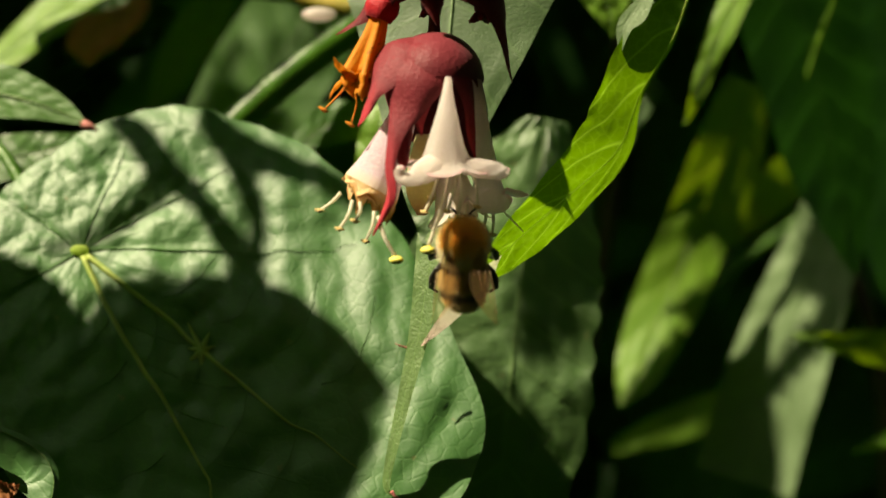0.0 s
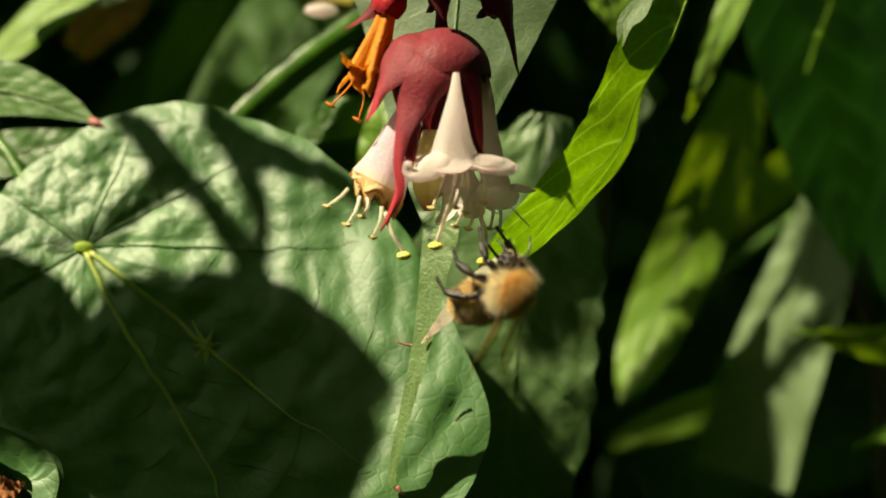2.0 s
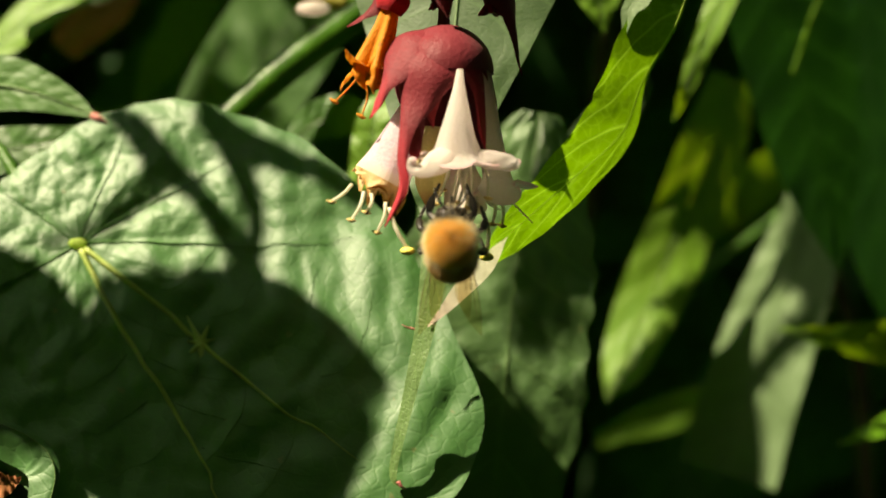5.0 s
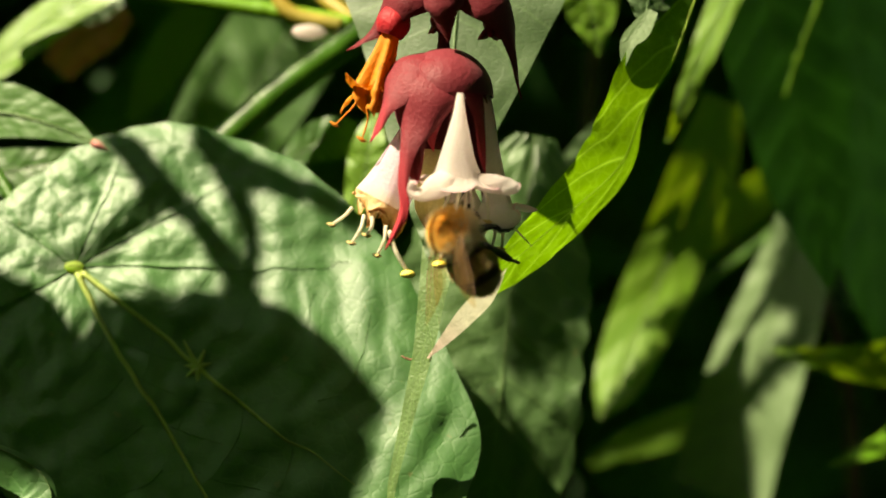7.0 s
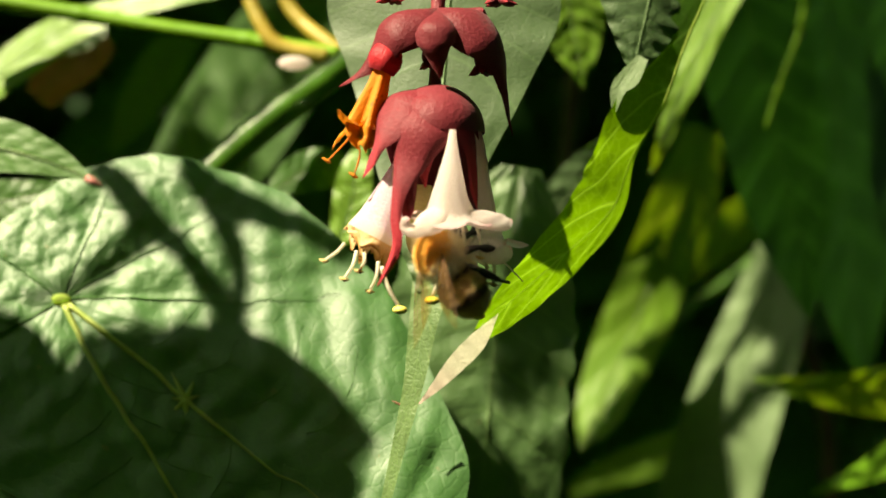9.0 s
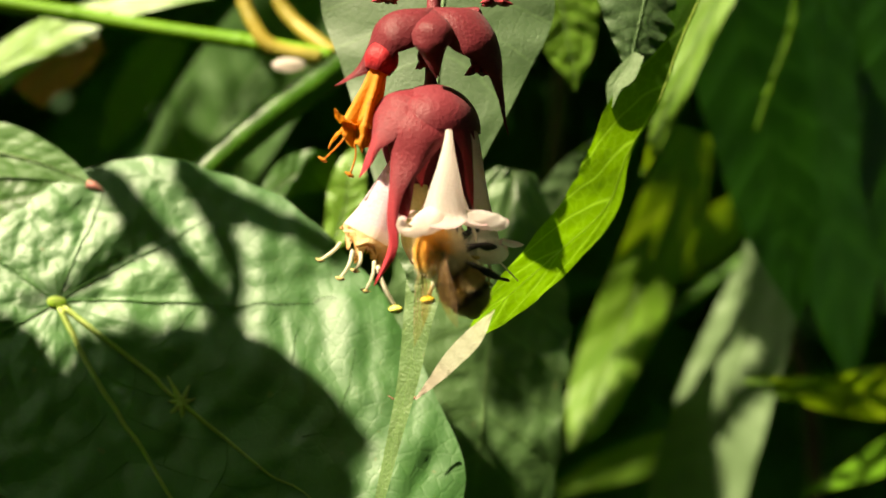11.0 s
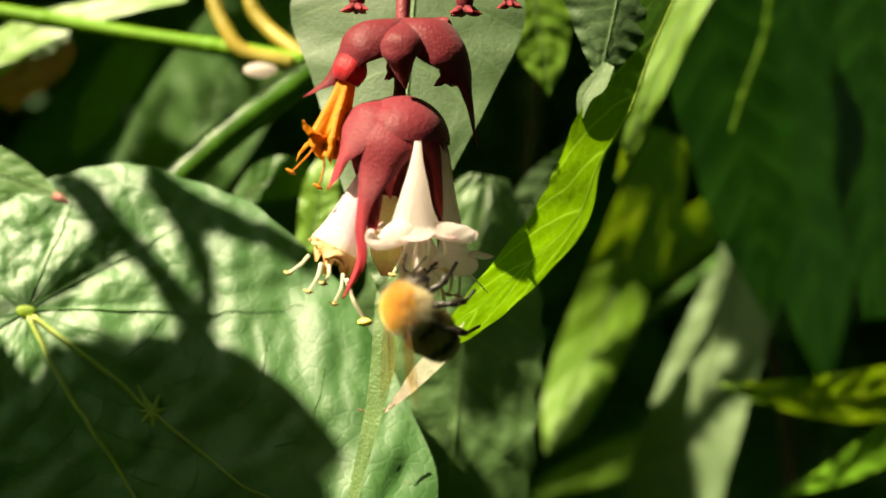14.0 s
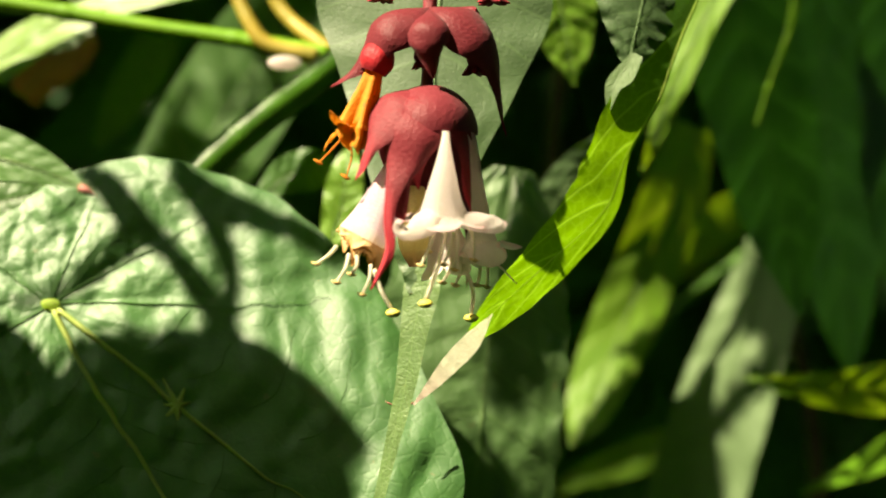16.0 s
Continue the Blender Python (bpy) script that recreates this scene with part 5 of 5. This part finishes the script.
# ---- unseen leaves added overhead, shaped to throw the dappled shade ----
SHADE = [
    ([(-43.5, 96.0, 10.5), (-35.0, 99.2, 24.6), (-33.0, 100.0, 27.5)], [7.5, 10.5, 9.5]),
    ([(-26.5, 102.9, 43.5), (-21.3, 104.0, 47.5), (-18.2, 104.0, 56.8)], [7.0, 10.0, 6.5]),
    ([(-30.8, 101.6, 33.5), (-30.6, 102.3, 42.0)], [1.0, 1.0]),
    ([(-26.6, 101.4, 32.5), (-26.6, 102.4, 41.5)], [1.0, 1.0]),
    ([(-39.0, 100.8, 31.0), (-37.6, 101.8, 40.0)], [1.8, 1.6]),
    ([(-21.6, 102.0, 32.0), (-21.4, 102.6, 40.0)], [2.0, 1.8]),
    ([(-33.5, 101.0, 33.0), (-23.0, 101.0, 33.2)], [1.0, 0.9]),
    ([(19.1, 52.6, 20.1), (18.6, 47.6, 4.8), (15.7, 44.3, -6.7), (12.3, 42.7, -16.8)], [3.0, 7.0, 6.5, 2.0]),
    ([(26.5, 44.6, -5.1), (22.9, 42.6, -18.1), (20.5, 42.9, -31.2)], [2.5, 3.6, 3.0]),
    ([(9.0, 42.6, -18.8), (12.2, 42.2, -23.7), (15.6, 42.7, -29.5)], [0.2, 1.0, 1.7]),
    ([(-64.4, 29.2, -2.0), (-56.2, 25.5, -8.8), (-52.5, 21.3, -17.5), (-50.5, 16.9, -27.0)], [3.0, 6.5, 8.0, 8.0]),
    ([(82.0, 128.0, 14.0), (76.0, 127.0, 3.0), (71.0, 125.0, -9.0)], [8.0, 9.0, 5.0]),
    ([(80.0, 125.0, 0.0), (74.5, 124.0, -15.0), (68.5, 124.0, -28.0), (64.0, 124.0, -40.0)], [4.0, 5.0, 5.0, 5.0]),
    ([(63.0, 121.6, -34.0), (60.0, 120.8, -46.0), (58.0, 120.0, -58.0)], [2.5, 8.0, 10.0]),
    ([(-47.6, 24.9, -8.8), (-39.5, 23.5, -11.0), (-29.2, 22.2, -13.2), (-18.9, 20.0, -17.6), (-9.9, 17.0, -24.1)], [5.3, 7.0, 10.0, 8.8, 6.5]),
    ([(-53.4, 20.4, -19.6), (-38.8, 18.2, -22.8), (-24.8, 15.8, -27.1), (-11.0, 13.8, -31.3)], [10.0, 11.7, 11.7, 8.8]),
    ([(-26.3, 28.3, 0.6), (-26.7, 26.1, -4.3), (-26.5, 24.1, -8.8)], [0.6, 3.5, 5.3]),
    ([(-46.9, 37.6, 19.5), (-41.8, 35.4, 15.2), (-37.3, 32.8, 9.7), (-33.0, 31.0, 6.2), (-27.5, 28.2, 0.3)], [1.5, 2.1, 2.2, 1.5, 1.6]),
    ([(-36.7, 32.7, 9.7), (-41.2, 31.1, 5.6), (-45.6, 29.7, 2.0), (-54.1, 29.2, -0.3)], [1.8, 1.3, 1.1, 0.8]),
    ([(-33.7, 37.3, 20.2), (-29.2, 35.0, 15.2), (-23.1, 33.2, 11.6), (-14.7, 31.7, 8.6), (-10.5, 30.4, 5.6)], [1.0, 2.0, 2.6, 1.8, 1.0]),
    ([(-32.9, 36.2, 17.7), (-29.1, 33.9, 12.8), (-25.8, 31.1, 6.8), (-25.2, 29.2, 2.6), (-25.0, 26.8, -2.6)], [1.5, 1.6, 1.7, 1.9, 1.8]),
    ([(-34.3, 32.4, 9.1), (-31.6, 30.2, 4.4), (-28.6, 28.2, 0.3), (-26.8, 27.1, -2.0)], [1.2, 1.2, 1.5, 1.2]),
    ([(-37.7, 49.6, 11.4), (-29.6, 51.2, 19.8), (-21.3, 52.8, 27.2), (-11.6, 56.0, 34.9), (-7.0, 58.2, 39.6)], [5.0, 5.5, 5.5, 5.5, 4.0]),
    ([(32.6, 136.0, -40.4), (45.6, 137.6, -35.6), (56.5, 140.0, -31.9), (67.7, 142.4, -28.7)], [3, 4, 4, 2.5]),
    ([(72.6, 93.6, 59.5), (69.3, 92.8, 47.2), (65.2, 91.2, 36.9), (62.3, 90.4, 28.3)], [2, 2.2, 2.2, 1.5]),
]
for k, (pts, w) in enumerate(SHADE):
    way = np.array(pts[-1]) - np.array(pts[0])
    lean = 0.45 * way[0] / math.hypot(way[0], way[2]) if pts[0][0] < -8 and pts[0][1] < 40 else 0.0
    # each blocker is the wanted shadow's outline, moved towards the sun
    far = np.array(SUN_WAY) * (205 + 12 * (k % 3))
    leaf("leaf", "unseen green leaf overhead, added to shade the leaves below", LEAF_BACK, [np.array(p) + far for p in pts], w, tl=-lean, tr=lean,
         wave=0.3, quilt=0.2, seed=90 + k, nu=30, nv=11, group="leaves overhead")

# ---- what moves ----
SWAY = [
    (0.0, 0.00, 0.00),
    (0.5, -0.28, 0.28),
    (1.0, -0.32, 0.20),
    (1.5, -0.08, 0.16),
    (2.0, 0.04, 0.20),
    (2.5, 0.12, 0.32),
    (3.0, 0.08, 0.48),
    (3.5, 0.12, 0.64),
    (4.0, 0.36, 0.48),
    (6.5, 0.92, 0.08),
    (7.0, 0.92, 0.56),
    (7.5, 0.76, 0.80),
    (8.0, 1.12, 0.72),
    (8.5, 1.04, 0.44),
    (9.0, 1.00, 0.36),
    (11.5, 0.56, 1.04),
    (12.0, 0.80, 1.04),
    (12.5, 0.72, 0.96),
    (13.0, 0.64, 0.96),
    (13.5, 0.72, 0.76),
    (14.0, 0.40, 0.72),
    (14.5, 0.16, 0.88),
    (15.0, -0.32, 0.80),
    (15.5, 0.56, 1.12),
    (16.0, 0.64, 0.84),
]
LIME_SWAY = [
    (0.0, -1.24, 0.32),
    (1.0, -1.74, 0.79),
    (2.0, -1.90, 0.32),
    (3.0, -1.58, 0.15),
    (4.0, -0.94, 1.99),
    (6.5, -0.22, 1.32),
    (7.0, -0.20, 0.94),
    (7.5, -0.22, -0.44),
    (8.0, 0.46, 1.69),
    (8.5, -0.18, 0.06),
    (9.0, 0.11, -0.67),
    (11.5, -0.01, 0.54),
    (12.5, 0.14, 0.58),
    (13.5, 0.19, 0.08),
    (14.5, -0.70, -0.03),
    (15.5, -0.11, 0.56),
    (16.0, 0.00, 0.00),
]


def heading(place, forward, back):
    """A pose at a place in millimetres, with the head along forward and the back towards back."""
    f = Vector(forward).normalized()
    d = Vector(back)
    d = (d - f * d.dot(f)).normalized()
    s = d.cross(f)
    m = Matrix((f, s, d)).transposed().to_4x4()
    m.translation = Vector(place) * MM
    return m


BEE_ROWS = [
    (0.0, (2.4, -4.5, 0.6), (0, 0.35, 0.93), (0, -0.93, 0.35)),
    (0.3, (2.4, -4.5, -0.1), (0, 0.3, 0.95), (0, -0.95, 0.3)),
    (0.6, (2.2, -6.0, -1.7), (0.05, 0.05, 0.98), (0.05, -1, 0.05)),
    (0.9, (2.7, -9.5, -4.5), (0.15, -0.4, 0.85), (0.05, -0.88, -0.42)),
    (1.2, (3.1, -10.4, -5.5), (0.2, -0.5, 0.8), (0.1, -0.82, -0.55)),
    (1.5, (5.4, -10.4, -5.5), (0.35, -0.45, 0.8), (0.45, -0.62, -0.6)),
    (1.8, (7.2, -10.4, -4.8), (0.4, -0.35, 0.8), (0.65, -0.5, -0.5)),
    (2.1, (5.7, -10.4, -4.8), (0.35, -0.4, 0.8), (0.6, -0.55, -0.5)),
    (2.4, (2.3, -10.4, -4.6), (0.1, -0.6, 0.75), (0.05, -0.8, -0.6)),
    (2.7, (1.7, -10.6, -4.9), (0.02, -0.7, 0.7), (0, -0.7, -0.7)),
    (3.0, (1.6, -11.0, -5.1), (0, -0.75, 0.65), (0, -0.65, -0.75)),
    (3.3, (-1.9, -10.4, -3.8), (-0.2, -0.55, 0.78), (-0.5, -0.55, -0.55)),
    (3.6, (-3.0, -10.4, -3.0), (-0.2, -0.45, 0.85), (-0.65, -0.5, -0.5)),
    (3.9, (-1.6, -10.6, -3.7), (-0.1, -0.6, 0.75), (-0.3, -0.6, -0.65)),
    (4.2, (-0.2, -11.0, -3.1), (0, -0.75, 0.65), (0, -0.65, -0.75)),
    (5.2, (0.4, -9.5, 0.8), (-0.03, -0.3, 0.9), (-0.1, -0.95, -0.25)),
    (6.3, (1.7, -6.5, 4.0), (-0.1, 0.3, 0.95), (-0.25, -0.95, 0.1)),
    (6.5, (1.6, -6.5, 3.1), (-0.1, 0.3, 0.95), (-0.35, -0.92, 0.1)),
    (7.0, (0.9, -6.8, 4.1), (-0.1, 0.33, 0.93), (-0.65, -0.72, 0.15)),
    (7.5, (1.0, -6.8, 5.2), (-0.1, 0.35, 0.93), (-0.75, -0.62, 0.15)),
    (8.0, (1.1, -6.8, 5.7), (-0.1, 0.35, 0.93), (-0.75, -0.62, 0.15)),
    (8.5, (0.7, -6.8, 5.9), (-0.1, 0.35, 0.93), (-0.75, -0.62, 0.15)),
    (9.0, (0.3, -6.8, 5.4), (-0.1, 0.35, 0.93), (-0.75, -0.62, 0.15)),
    (11.5, (0.4, -6.8, 6.3), (-0.1, 0.35, 0.93), (-0.75, -0.62, 0.15)),
    (12.5, (0.8, -6.8, 6.1), (-0.1, 0.35, 0.93), (-0.75, -0.62, 0.15)),
    (13.5, (0.6, -6.8, 5.5), (-0.05, 0.25, 0.95), (-0.75, -0.62, 0.12)),
    (13.8, (0.5, -9.0, 2.6), (0.05, -0.1, 0.97), (-0.8, -0.58, 0.05)),
    (14.0, (-0.2, -10.0, 1.2), (-0.1, -0.15, 0.96), (-0.82, -0.52, -0.15)),
    (14.2, (-1.5, -10.4, 0.1), (-0.2, -0.2, 0.93), (-0.85, -0.45, -0.25)),
    (14.4, (-4.4, -11.0, -1.1), (-0.2, -0.2, 0.93), (-0.85, -0.45, -0.25)),
    (14.6, (-7.0, -11.2, -1.1), (-0.15, -0.2, 0.94), (-0.85, -0.45, -0.2)),
    (14.8, (-9.7, -11.2, 2.3), (0.25, -0.2, 0.9), (-0.8, -0.5, 0.2)),
    (15.0, (-11.3, -11.2, 6.3), (0.65, -0.2, 0.6), (-0.6, -0.5, 0.62)),
    (15.1, (-13.1, -11.2, 8.0), (0.4, -0.1, 0.9), (-0.75, -0.5, 0.4)),
    (15.2, (-17.1, -12.0, 9.5), (0.75, -0.15, 0.6), (-0.5, -0.4, 0.75)),
    (15.3, (-23.2, -12.8, 8.8), (0.88, -0.15, 0.4), (-0.3, -0.35, 0.88)),
    (15.4, (-29.6, -12.8, 11.0), (0.92, -0.15, 0.3), (-0.2, -0.35, 0.9)),
    (15.5, (-33.4, -12.8, 12.2), (0.92, -0.15, 0.3), (-0.2, -0.35, 0.9)),
    (15.6, (-38.4, -12.8, 13.6), (0.92, -0.15, 0.3), (-0.2, -0.35, 0.9)),
    (15.7, (-43.0, -12.8, 15.5), (0.92, -0.1, 0.3), (-0.2, -0.35, 0.9)),
    (15.8, (-48.5, -12.8, 19.1), (0.92, -0.1, 0.3), (-0.2, -0.35, 0.9)),
    (15.9, (-55.1, -12.8, 23.4), (0.92, -0.1, 0.3), (-0.2, -0.35, 0.9)),
    (16.0, (-63.0, -12.8, 28.2), (0.92, -0.1, 0.3), (-0.2, -0.35, 0.9)),
]


def motions():
    for ob in (raceme, grey_leaf):
        walk(ob, [(t, pose(x * MM, 0, z * MM)) for t, x, z in SWAY])
    for ob in (lime_leaf, folded_leaf, thorn_leaf):
        walk(ob, [(t, pose(x * MM, 0, z * MM)) for t, x, z in LIME_SWAY])
    walk(bee, [(t, heading(p, f, d)) for t, p, f, d in BEE_ROWS])
    for ob, m, hinge in wings:
        spread = 11 if hinge[0] > -0.5 else 5
        rest = pose(hinge[0] * MM, hinge[1] * MM, hinge[2] * MM, 0, 6, -m * spread)
        rows = [(0.0, rest), (14.3, rest)]
        for k in range(27):
            t = 14.4 + k / 15
            if t < 15.99:
                rows.append((t, pose(hinge[0] * MM, hinge[1] * MM, hinge[2] * MM, m * (34 if k % 2 else -30), 0, -m * 62)))
        rows.append((16.0, rows[-1][1]))
        walk(ob, rows)


motions()
